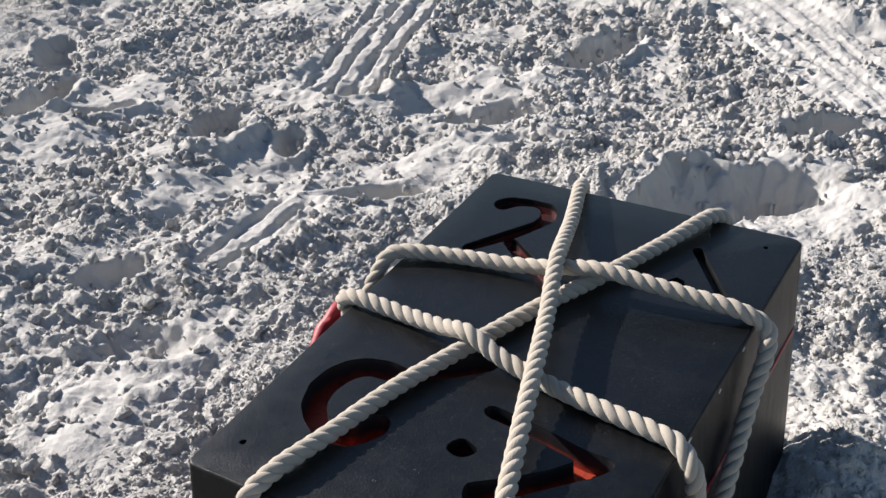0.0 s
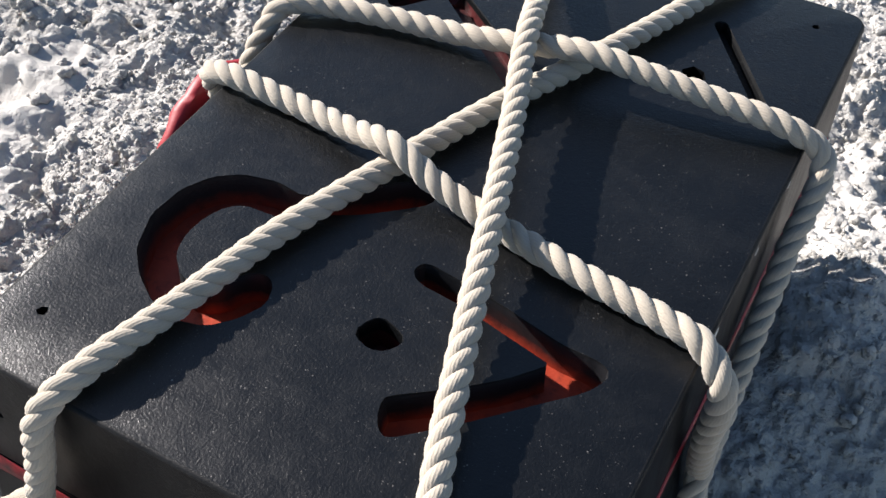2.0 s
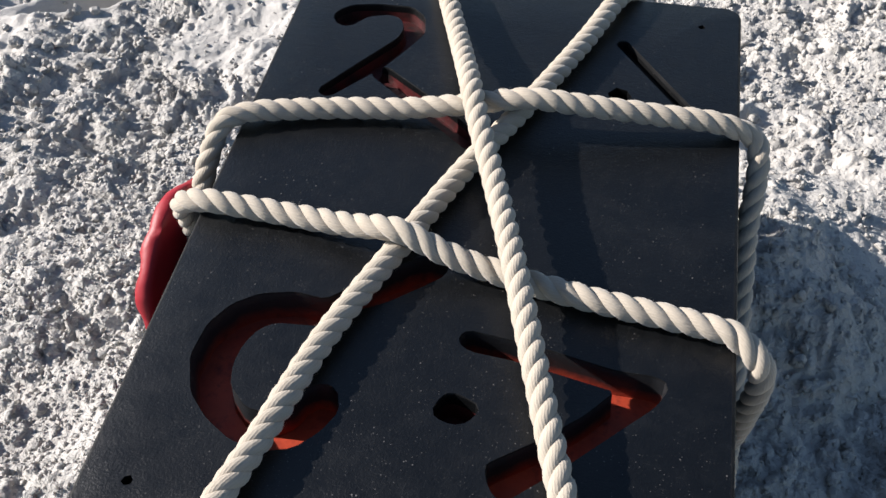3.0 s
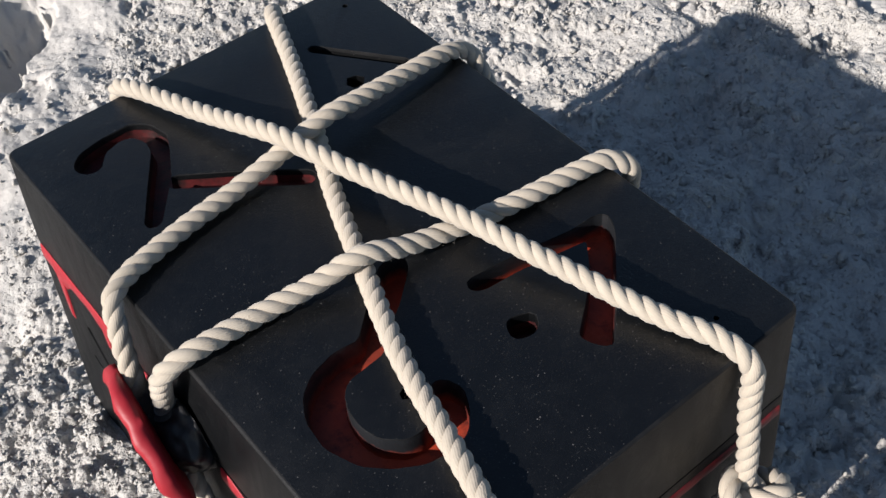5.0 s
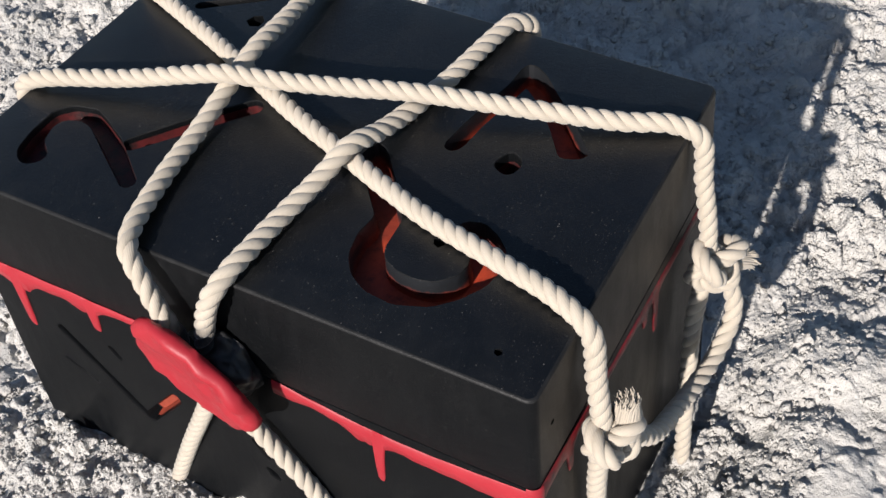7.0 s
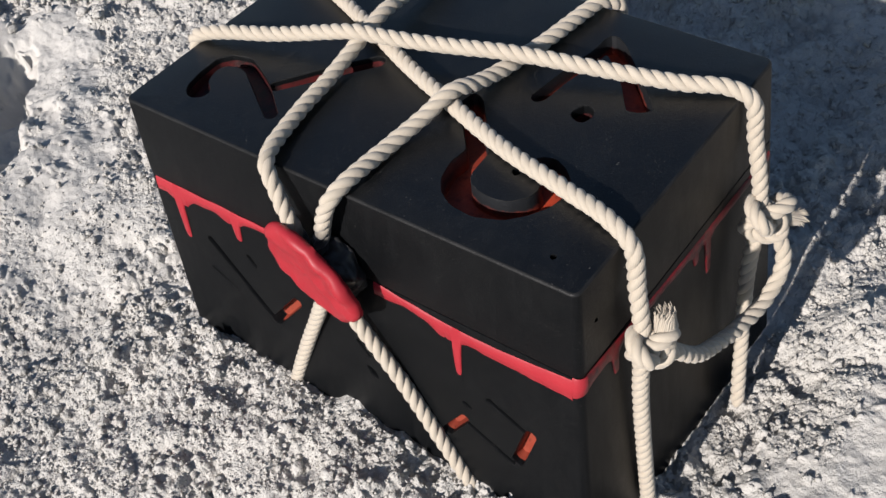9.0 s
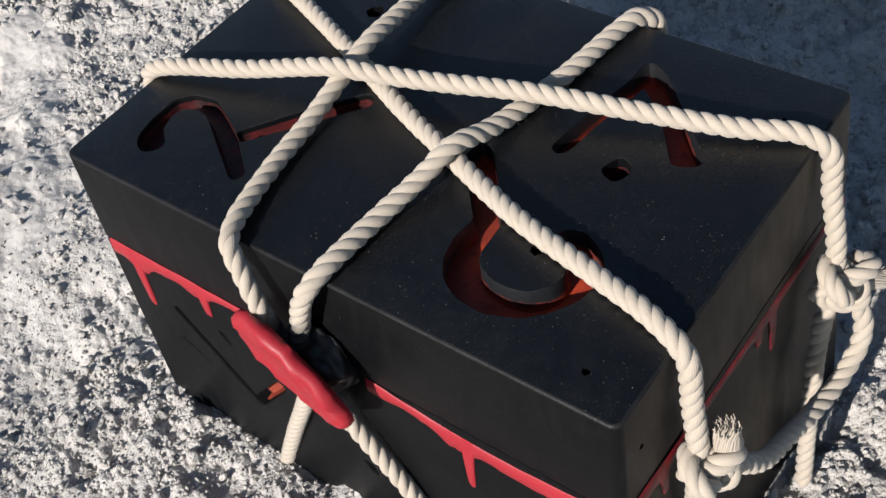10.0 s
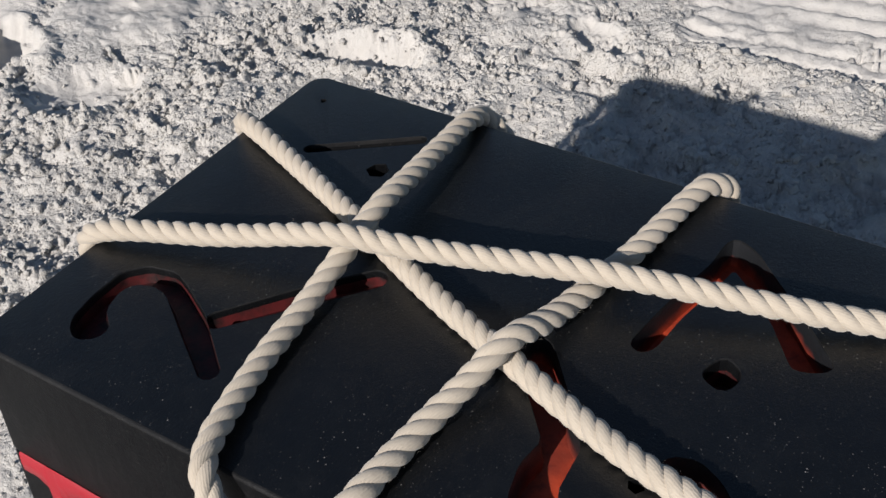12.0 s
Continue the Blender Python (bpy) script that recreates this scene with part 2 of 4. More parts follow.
def face_x(z, y=0.0):
    """x of the side that carries the seal, at height z and place y along it; it leans out towards the ground."""
    k = (y - SOUTH_WEST[1]) / (NORTH_WEST[1] - SOUTH_WEST[1])
    return SOUTH_WEST[0] + (NORTH_WEST[0] - SOUTH_WEST[0]) * k - 0.050 * (TOP - z) / 0.46


def face_y(z, x=0.0):
    """y of the side that carries the knots."""
    k = (x - SOUTH_WEST[0]) / (SOUTH_EAST[0] - SOUTH_WEST[0])
    return SOUTH_WEST[1] + (SOUTH_EAST[1] - SOUTH_WEST[1]) * k - 0.028 * (TOP - z) / 0.46


def face_east(z, y=0.0):
    """x of the shaded long side."""
    k = (y - SOUTH_EAST[1]) / (NORTH_EAST[1] - SOUTH_EAST[1])
    return SOUTH_EAST[0] + (NORTH_EAST[0] - SOUTH_EAST[0]) * k + 0.020 * (TOP - z) / 0.46


def outline(z, inset=0.0, n=9):
    """The rounded four-sided outline of the chest at height z."""
    u = (TOP - z) / 0.46
    west, east, south, north = 0.050 * u, 0.020 * u, 0.028 * u, -0.006 * u
    pts = []
    for (x, y), sx, sy, a0, radius in ((NORTH_EAST, 1, 1, 0, 0.020), (NORTH_WEST, -1, 1, 90, 0.012), (SOUTH_WEST, -1, -1, 180, 0.011), (SOUTH_EAST, 1, -1, 270, 0.013)):
        r = max(radius - inset, 0.003)
        cx = x + sx * ((east if sx > 0 else west) - inset - r)
        cy = y + sy * ((north if sy > 0 else south) - inset - r)
        for k in range(n):
            a = radians(a0 + 90 * k / (n - 1))
            pts.append((cx + r * math.cos(a), cy + r * math.sin(a), z))
    return pts


def loft(rings):
    bm = bmesh.new()
    loops = [[bm.verts.new(p) for p in ring] for ring in rings]
    for a, b in zip(loops, loops[1:]):
        for i in range(len(a)):
            j = (i + 1) % len(a)
            bm.faces.new((a[i], a[j], b[j], b[i]))
    bm.faces.new(loops[0])
    bm.faces.new(loops[-1])
    bmesh.ops.recalc_face_normals(bm, faces=bm.faces)
    return bm


def stroke_shape(points, half):
    """The outline in a plane of a carved stroke along points, with round ends; half: half widths at the points."""
    halves = half if isinstance(half, (list, tuple)) else [half] * len(points)
    line = spline([(*p, 0.0, h) for p, h in zip(points, halves)], 0.006) if len(points) > 2 else np.array([(*p, 0.0, h) for p, h in zip(points, halves)])
    tan = np.gradient(line[:, :2], axis=0)
    tan /= np.linalg.norm(tan, axis=1)[:, None]
    nor = np.stack([-tan[:, 1], tan[:, 0]], 1)
    left = [tuple(q) for q in line[:, :2] + nor * line[:, 3:4]]
    right = [tuple(q) for q in line[:, :2] - nor * line[:, 3:4]]

    def cap(i, sign):
        a0 = math.atan2(nor[i][1], nor[i][0]) + (0 if sign > 0 else math.pi)
        return [(line[i][0] + line[i][3] * math.cos(a0 - math.pi * k / 8), line[i][1] + line[i][3] * math.sin(a0 - math.pi * k / 8)) for k in range(1, 8)]

    return left + cap(len(line) - 1, 1) + right[::-1] + cap(0, -1)


def clockwise(points):
    """A corner-to-corner outline with its corners cut a little round, turning clockwise."""
    p = np.array(points, float)
    after = np.roll(p, -1, axis=0)
    if np.sum(p[:, 0] * after[:, 1] - after[:, 0] * p[:, 1]) > 0:
        p = p[::-1]
    before, after = np.roll(p, 1, axis=0), np.roll(p, -1, axis=0)
    cut = lambda q: (q - p) * np.minimum(0.3, 0.004 / np.linalg.norm(q - p, axis=1))[:, None]
    return [tuple(q) for pair in zip(p + cut(before), p + cut(after)) for q in pair]


def pit_shape(x, y, r, sides=7, turn=0.3):
    return [(x + r * (0.86 + 0.22 * ((i * 37) % 7) / 6) * math.cos(turn + 2 * math.pi * i / sides), y + r * (0.86 + 0.22 * ((i * 53) % 5) / 4) * math.sin(turn + 2 * math.pi * i / sides)) for i in range(sides)]


def carve(ob, shapes, place, depth, red=(), dim=(), all_red=False, shallow=None):
    """Cuts the shapes, outlines in a plane, into ob. place(u, v, d): the point at u, v, d metres below the surface. red, dim: the numbers of the shapes painted red or dark red inside; shallow: depths of those cut less deep."""
    cutters = []
    for number, shape in enumerate(shapes):
        cx, cy = np.mean(shape, axis=0)
        deep = (shallow or {}).get(number, depth) + 0.0005 * number
        bm = bmesh.new()
        rings = []
        for d, grow in ((-0.03 - 0.001 * number, 1.0), (0.0, 1.0), (0.0016, 0.4), (deep * 0.45, 0.0), (deep, -0.0015)):
            ring = []
            n = len(shape)
            for i in range(n):
                a, b = Vector(shape[i - 1]), Vector(shape[(i + 1) % n])
                t = (b - a)
                nrm = Vector((t.y, -t.x)).normalized() if t.length > 1e-9 else Vector((0, 0))
                w = 0.0008 * grow if grow > 0 else grow
                p = Vector(shape[i]) - nrm * w
                ring.append(bm.verts.new(place(p.x, p.y, d)))
            rings.append(ring)
        lower = []
        for k, (a, b) in enumerate(zip(rings, rings[1:])):
            for i in range(len(a)):
                f = bm.faces.new((a[i], a[(i + 1) % len(a)], b[(i + 1) % len(a)], b[i]))
                if k == 1:
                    f.material_index = 3
                if k == 3 or (k == 2 and number in red and all_red):
                    lower.append(f)
        bm.faces.new(rings[0])
        lower.append(bm.faces.new(rings[-1]))
        bmesh.ops.recalc_face_normals(bm, faces=bm.faces)
        for f in bm.faces:
            if f in lower:
                f.material_index = 1 if number in red else 2 if number in dim else 0
        me = bpy.data.meshes.new("cutter")
        bm.to_mesh(me)
        bm.free()
        me.materials.append(BLACK)
        me.materials.append(CARVED)
        me.materials.append(DIM_RED)
        me.materials.append(WORN)
        cutter = new("cutter", me)
        cutters.append(cutter)
        mod = ob.modifiers.new("cut", "BOOLEAN")
        mod.operation, mod.solver, mod.object = "DIFFERENCE", "EXACT", cutter
    bpy.context.view_layer.update()
    done = bpy.data.meshes.new_from_object(ob.evaluated_get(bpy.context.evaluated_depsgraph_get()))
    ob.modifiers.clear()
    ob.data = done
    for cutter in cutters:
        bpy.data.objects.remove(cutter)
    done.polygons.foreach_set("use_smooth", [p.area < 0.0006 and abs(p.normal.z) < 0.999 for p in done.polygons])
    done.set_sharp_from_angle(angle=radians(32))


def build_chest():
    chest = empty("chest", "black painted foam chest with carved red glyphs, standing in sand", "chest")
    # lid: from the seam up, with rounded top edges
    rings = [outline(SEAM + 0.004, 0.006), outline(SEAM + 0.002, 0.001), outline(SEAM + 0.006)]
    rings += [outline(TOP - 0.07), outline(TOP - 0.0032)]
    for k in range(1, 5):
        a = radians(90 * k / 4)
        rings.append(outline(TOP - 0.0032 + 0.0032 * math.sin(a), 0.0032 * (1 - math.cos(a))))
    lid = part("lid", loft(rings), [BLACK, CARVED, DIM_RED, WORN], chest, "black lid with carved curling glyphs painted red inside", 32)
    hook = clockwise([(-0.010, -0.070), (-0.034, -0.066), (-0.062, -0.088), (-0.078, -0.103), (-0.097, -0.120), (-0.107, -0.129), (-0.134, -0.125), (-0.164, -0.132), (-0.184, -0.147), (-0.197, -0.171), (-0.200, -0.205), (-0.187, -0.240), (-0.167, -0.261), (-0.142, -0.277), (-0.115, -0.282), (-0.094, -0.276), (-0.078, -0.259), (-0.068, -0.238), (-0.074, -0.219), (-0.086, -0.214), (-0.099, -0.222), (-0.106, -0.240), (-0.121, -0.250), (-0.141, -0.247), (-0.159, -0.229), (-0.164, -0.208), (-0.162, -0.187), (-0.154, -0.169), (-0.142, -0.160), (-0.098, -0.157), (-0.078, -0.136), (-0.054, -0.122), (-0.026, -0.098), (-0.012, -0.085)])
    chevron = clockwise([(0.0135, -0.157), (0.0125, -0.149), (0.018, -0.1425), (0.055, -0.147), (0.090, -0.153), (0.140, -0.164), (0.172, -0.165), (0.182, -0.171), (0.178, -0.184), (0.170, -0.196), (0.154, -0.212), (0.110, -0.257), (0.072, -0.292), (0.065, -0.294), (0.056, -0.284), (0.0515, -0.268), (0.056, -0.263), (0.090, -0.238), (0.120, -0.211), (0.142, -0.184), (0.062, -0.167), (0.023, -0.163)])
    scroll = clockwise([(-0.207, 0.284), (-0.203, 0.297), (-0.190, 0.309), (-0.161, 0.315), (-0.122, 0.315), (-0.104, 0.298), (-0.098, 0.267), (-0.108, 0.243), (-0.129, 0.201), (-0.155, 0.167), (-0.173, 0.143), (-0.183, 0.142), (-0.189, 0.152), (-0.158, 0.202), (-0.125, 0.254), (-0.122, 0.273), (-0.129, 0.291), (-0.143, 0.297), (-0.167, 0.290), (-0.183, 0.268), (-0.197, 0.269)])
    glyphs = [
        chevron,
        clockwise([(0.003, -0.227), (0.008, -0.212), (0.0145, -0.2065), (0.026, -0.209), (0.039, -0.2155), (0.036, -0.226), (0.027, -0.235), (0.013, -0.234)]),
        hook,
        scroll,
        stroke_shape([(-0.128, 0.188), (-0.070, 0.140), (-0.018, 0.094)], [0.0105, 0.0122, 0.0118]),
        stroke_shape([(0.119, 0.279), (0.186, 0.180)], 0.0064),
        pit_shape(0.121, 0.190, 0.0135, 6, 0.9),
        pit_shape(-0.206, -0.324, 0.0055, 6), pit_shape(0.202, 0.325, 0.0050, 6), pit_shape(0.161, -0.338, 0.004, 6), pit_shape(-0.110, -0.208, 0.008, 6),
    ]
    lid_edge = lambda p: p.center.z > TOP - 0.0034 and 0.10 < p.normal.z < 0.995 and p.area < 0.01
    carve(lid, glyphs, lambda u, v, d: (u, v, TOP - d), 0.030, (0, 2), (1, 3, 4), True, {3: 0.018, 4: 0.016, 5: 0.008, 6: 0.014})
    carve(lid, [pit_shape(-0.215, 0.374, 0.0045, 7)], lambda u, v, d: (u, face_y(v, u) + d, v), 0.008)
    lid.data.materials.append(LID_BLACK)
    for p in lid.data.polygons:
        if p.material_index == 0 and lid_edge(p):
            p.material_index = 3
        elif p.material_index == 0 and p.normal.z > 0.995 and p.center.z > TOP - 0.001:
            p.material_index = 4
    # body
    rings = [outline(BOTTOM), outline(0.1), outline(SEAM - 0.006), outline(SEAM - 0.001, 0.001), outline(SEAM + 0.001, 0.007)]
    body = part("body", loft(rings), [BLACK, SIDE_RED, DIM_RED, WORN], chest, "black lower box standing in loose sand", 32)
    side = [
        stroke_shape([(0.262, 0.224), (0.152, 0.110)], 0.0062),
        stroke_shape([(0.148, 0.114), (0.094, 0.178)], 0.0085),
        clockwise([(0.187, 0.229), (0.173, 0.209), (0.165, 0.213), (0.179, 0.232)]),
        stroke_shape([(0.276, 0.161), (0.232, 0.137)], 0.0024),
        stroke_shape([(-0.212, 0.112), (-0.284, 0.078)], 0.0045),
        stroke_shape([(-0.293, 0.088), (-0.314, 0.155)], 0.0085),
        stroke_shape([(-0.250, 0.184), (-0.304, 0.158)], 0.0042),
        stroke_shape([(-0.173, 0.070), (-0.206, 0.117)], 0.0075),
        clockwise([(-0.208, 0.157), (-0.222, 0.149), (-0.218, 0.143), (-0.204, 0.151)]),
        clockwise([(-0.030, 0.122), (-0.046, 0.119), (-0.054, 0.101), (-0.040, 0.102)]),
        stroke_shape([(-0.022, 0.166), (-0.040, 0.142)], 0.0030),
    ]
    carve(body, side, lambda u, v, d: (face_x(v, u) + d, u, v), 0.020, (1, 5, 7))
    return chest


def paint_band(chest, place, s0, s1, thick, drips, dip=0.0, fall=0.0, material=None, name="paint_band"):
    """A run of red paint along the seam with drips. place(s, z, h): the point at s along the side, height z, h proud of it. dip: how far the run sags half-way; fall: how far it sinks to its end."""
    n = max(8, int(abs(s1 - s0) / 0.0016))
    verts, faces = [], []
    for i in range(n + 1):
        s = s0 + (s1 - s0) * i / n
        k = i / n
        wob = noise.noise((s * 38, 3.1, 0)) * 0.0022 + noise.noise((s * 120, 7.0, 0)) * 0.0008
        up = SEAM + 0.003 - dip * math.sin(math.pi * k) - fall * k + noise.noise((s * 25, 9.0, 0)) * 0.0018
        low = thick(k) + wob
        for at, wide, long in drips:
            q = abs(s - at) / wide
            low = max(low, long * (1 - q ** 5) if q < 1 else 0, (thick(k) + 0.012 * math.exp(-(q / 1.7) ** 2)) + wob)
        down = up - max(low, 0.001)
        for f, h in ((0, 0.0002), (0.06, 0.0016), (0.5, 0.0024), (0.94, 0.0017), (1, 0.0002)):
            verts.append(place(s, up + (down - up) * f, h))
        if i:
            a, b = (i - 1) * 5, i * 5
            faces += [(a + j, b + j, b + j + 1, a + j + 1) for j in range(4)]
    return mesh_object(name, verts, faces, material or RED_PAINT, chest, True, "glossy red dripped paint" if not material else "dull red paint, its colour darkened for the shaded end")


def build_bands(chest):
    on_seal = lambda s, z, h: (face_x(z, s) - h, s, z)
    on_knot = lambda s, z, h: (s, face_y(z, s) - h, z)
    paint_band(chest, on_seal, 0.356, 0.055, lambda k: 0.017 * (1 - k) ** 1.2 + 0.008, [(0.314, 0.0085, 0.103), (0.300, 0.010, 0.036), (0.191, 0.0085, 0.054), (0.207, 0.010, 0.022)])
    paint_band(chest, on_seal, -0.072, -0.3770, lambda k: 0.013 + 0.022 * k ** 2 + 0.010 * max(0, 1 - k * 6), [(-0.204, 0.0070, 0.087), (-0.181, 0.009, 0.024), (-0.193, 0.006, 0.018)], 0.013, 0.004)
    paint_band(chest, on_knot, -0.2470, 0.222, lambda k: 0.017 * (1 - k) ** 6 + 0.008 + 0.008 * k, [(-0.188, 0.008, 0.056), (0.044, 0.008, 0.082), (0.012, 0.008, 0.038)], 0.006, 0.018, SHADED_RED)
    # round the vertical corner between the sealed side and the knotted side
    def on_corner(s, z, h):
        u, a = (TOP - z) / 0.46, math.pi + s / 0.011
        return SOUTH_WEST[0] - 0.050 * u + 0.011 + (0.011 + h) * math.cos(a), SOUTH_WEST[1] - 0.028 * u + 0.011 + (0.011 + h) * math.sin(a), z

    paint_band(chest, on_corner, -0.0008, 0.0181, lambda k: 0.036 - 0.011 * k, [], 0.0, 0.002)
    paint_band(chest, lambda s, z, h: (face_east(z, s) + h, s, z), -0.350, 0.335, lambda k: 0.007, [(-0.22, 0.006, 0.04), (0.13, 0.006, 0.05)])


# ---- rope ----
ROPE_R = 0.0113


def rope_strands(path, parent, name="strand", phase=0.0, radius=ROPE_R, lay=4.9):
    """Three laid strands along a path, each a mesh of its own."""
    line = spline(path, 0.0022)
    tan = np.gradient(line, axis=0)
    tan /= np.linalg.norm(tan, axis=1)[:, None]
    normal = np.cross(tan[0], (0.31, 0.52, 0.79))
    normal /= np.linalg.norm(normal)
    frames = []
    for t in tan:
        normal = normal - t * np.dot(normal, t)
        normal /= np.linalg.norm(normal)
        frames.append((normal, np.cross(t, normal)))
    run = np.concatenate([[0], np.cumsum(np.linalg.norm(np.diff(line, axis=0), axis=1))])
    pitch, small, off, m = radius * lay, radius * 0.59, radius * 0.42, 12
    made = []
    if name == "strand":
        fuzz(path, parent, int(run[-1] * 1800), int(run[-1] * 1e4) % 997)
    for k in range(3):
        me = bpy.data.meshes.new("strand")
        verts, faces, uvs = [], [], []
        for i, (p, (n, b)) in enumerate(zip(line, frames)):
            w = 1 + 0.05 * noise.noise((run[i] * 40, k * 7.7 + phase, 1.0))
            a = phase + 2 * math.pi * (run[i] / pitch + k / 3)
            centre = p + off * (math.cos(a) * n + math.sin(a) * b)
            side = math.cos(a) * n + math.sin(a) * b
            along = tan[i] + (2 * math.pi / pitch) * off * (-math.sin(a) * n + math.cos(a) * b)
            along /= np.linalg.norm(along)
            side = side - along * np.dot(side, along)
            side /= np.linalg.norm(side)
            across = np.cross(along, side)
            for j in range(m):
                c = 2 * math.pi * j / m
                verts.append(tuple(centre + small * w * (math.cos(c) * side + math.sin(c) * across)))
        rows = len(line)
        for i in range(rows - 1):
            for j in range(m):
                faces.append((i * m + j, i * m + (j + 1) % m, (i + 1) * m + (j + 1) % m, (i + 1) * m + j))
        faces.append(tuple(range(m))[::-1])
        faces.append(tuple((rows - 1) * m + j for j in range(m)))
        me.from_pydata(verts, [], faces)
        uv = me.uv_layers.new(name="along")
        flat = []
        for i in range(rows - 1):
            for j in range(m):
                u0, u1, v0, v1 = j / m, (j + 1) / m, run[i] * 30, run[i + 1] * 30
                flat += [u0, v0 + u0, u1, v0 + u1, u1, v1 + u1, u0, v1 + u0]
        flat += [0.0] * (4 * m)
        uv.data.foreach_set("uv", flat)
        me.materials.append(ROPE)
        me.polygons.foreach_set("use_smooth", [True] * len(me.polygons))
        ob = new(name, me)
        ob.parent = parent
        made.append(ob)
    return made


def fuzz(path, parent, count, seed):
    """Stray cotton fibres that stand out from a rope."""
    rnd = np.random.RandomState(seed)
    line = spline(path, 0.004)
    verts, faces = [], []
    for k in range(count):
        i = rnd.randint(1, len(line) - 1)
        along = line[i] - line[i - 1]
        along = along / np.linalg.norm(along)
        out = np.cross(along, rnd.normal(size=3))
        out /= np.linalg.norm(out)
        drift = along * rnd.normal(0, 0.9) + np.cross(along, out) * rnd.normal(0, 0.7)
        long, foot = rnd.uniform(0.0018, 0.0055), line[i] + out * ROPE_R * 0.93
        wide = np.cross(out, along) * 0.00006 + along * 0.00003
        for f in (0, 0.5, 1.0):
            c = foot + (out * (0.75 * f - 0.35 * f * f) + drift * f) * long
            verts += [tuple(c - wide * (1 - 0.6 * f)), tuple(c + wide * (1 - 0.6 * f))]
        b = len(verts) - 6
        faces += [(b, b + 1, b + 3, b + 2), (b + 2, b + 3, b + 5, b + 4)]
    return mesh_object("fuzz", verts, faces, ROPE, parent, True, "stray cotton fibres")


def trefoil(centre, size, out, up):
    """The path of a pulled-tight overhand knot, facing along out."""
    out, up = Vector(out).normalized(), Vector(up).normalized()
    side = up.cross(out)
    pts = []
    for k in range(15):
        t = 2 * math.pi * (k + 0.4) / 15
        x, y, z = math.sin(t) + 2 * math.sin(2 * t), math.cos(t) - 2 * math.cos(2 * t), -math.sin(3 * t)
        pts.append(tuple(Vector(centre) + (side * x * 0.40 + up * y * 0.34 + out * z * 0.62) * size))
    return pts


def frayed_end(rope, root, way, length, wide, spread):
    """A cut rope end: a solid stub of yarns lying side by side, that part and curl only at the tip."""
    rnd = random.Random(int(length * 1e4))
    way = Vector(way).normalized()
    side = way.orthogonal().normalized()
    across = way.cross(side)
    verts, faces = [], []

    def tube(line, thick, m):
        base, last = len(verts), len(line) - 1
        for i, p in enumerate(line):
            t = (line[min(i + 1, last)] - line[max(i - 1, 0)]).normalized()
            u = side - t * side.dot(t)
            u = (u if u.length > 0.1 else across - t * across.dot(t)).normalized()
            v = t.cross(u)
            verts.extend(tuple(p + (u * math.cos(2 * math.pi * j / m) + v * math.sin(2 * math.pi * j / m)) * thick[i]) for j in range(m))
            if i:
                b = base + (i - 1) * m
                faces.extend((b + j, b + (j + 1) % m, b + m + (j + 1) % m, b + m + j) for j in range(m))
        faces.append(tuple(base + last * m + j for j in range(m)))

    tube([Vector(root) + way * length * f for f in (0, 0.2, 0.4, 0.6, 0.8, 0.93)], [wide * w for w in (0.8, 0.9, 0.93, 0.92, 0.85, 0.6)], 14)
    for k in range(84):
        outer = k < 40
        a0 = k * 2.399963
        ring = 0.93 if outer else 0.85 * math.sqrt(rnd.random())
        begin, reach, curl = (0.0 if outer else 0.55), rnd.uniform(0.93, 1.05), rnd.uniform(-0.5, 0.9)
        line = []
        for i in range(12):
            f = begin + (1 - begin) * i / 11
            tip = max(0.0, f - 0.82) / 0.18
            a = a0 + 0.9 * f + 0.5 * curl * tip
            r = wide * ring * (0.88 + 0.12 * math.sin(math.pi * f) + spread * tip * tip * (0.4 + curl))
            line.append(Vector(root) + way * length * reach * f + (side * math.cos(a) + across * math.sin(a)) * r)
        fat = rnd.uniform(0.85, 1.2) * (0.00135 if outer else 0.0009)
        tube(line, [fat * w for w in (1, 1, 1, 1, 1, 1, 1, 1, 0.95, 0.85, 0.65, 0.35)], 5)
    return mesh_object("frayed_end", verts, faces, ROPE, rope, True, "frayed cotton yarns at the cut end")


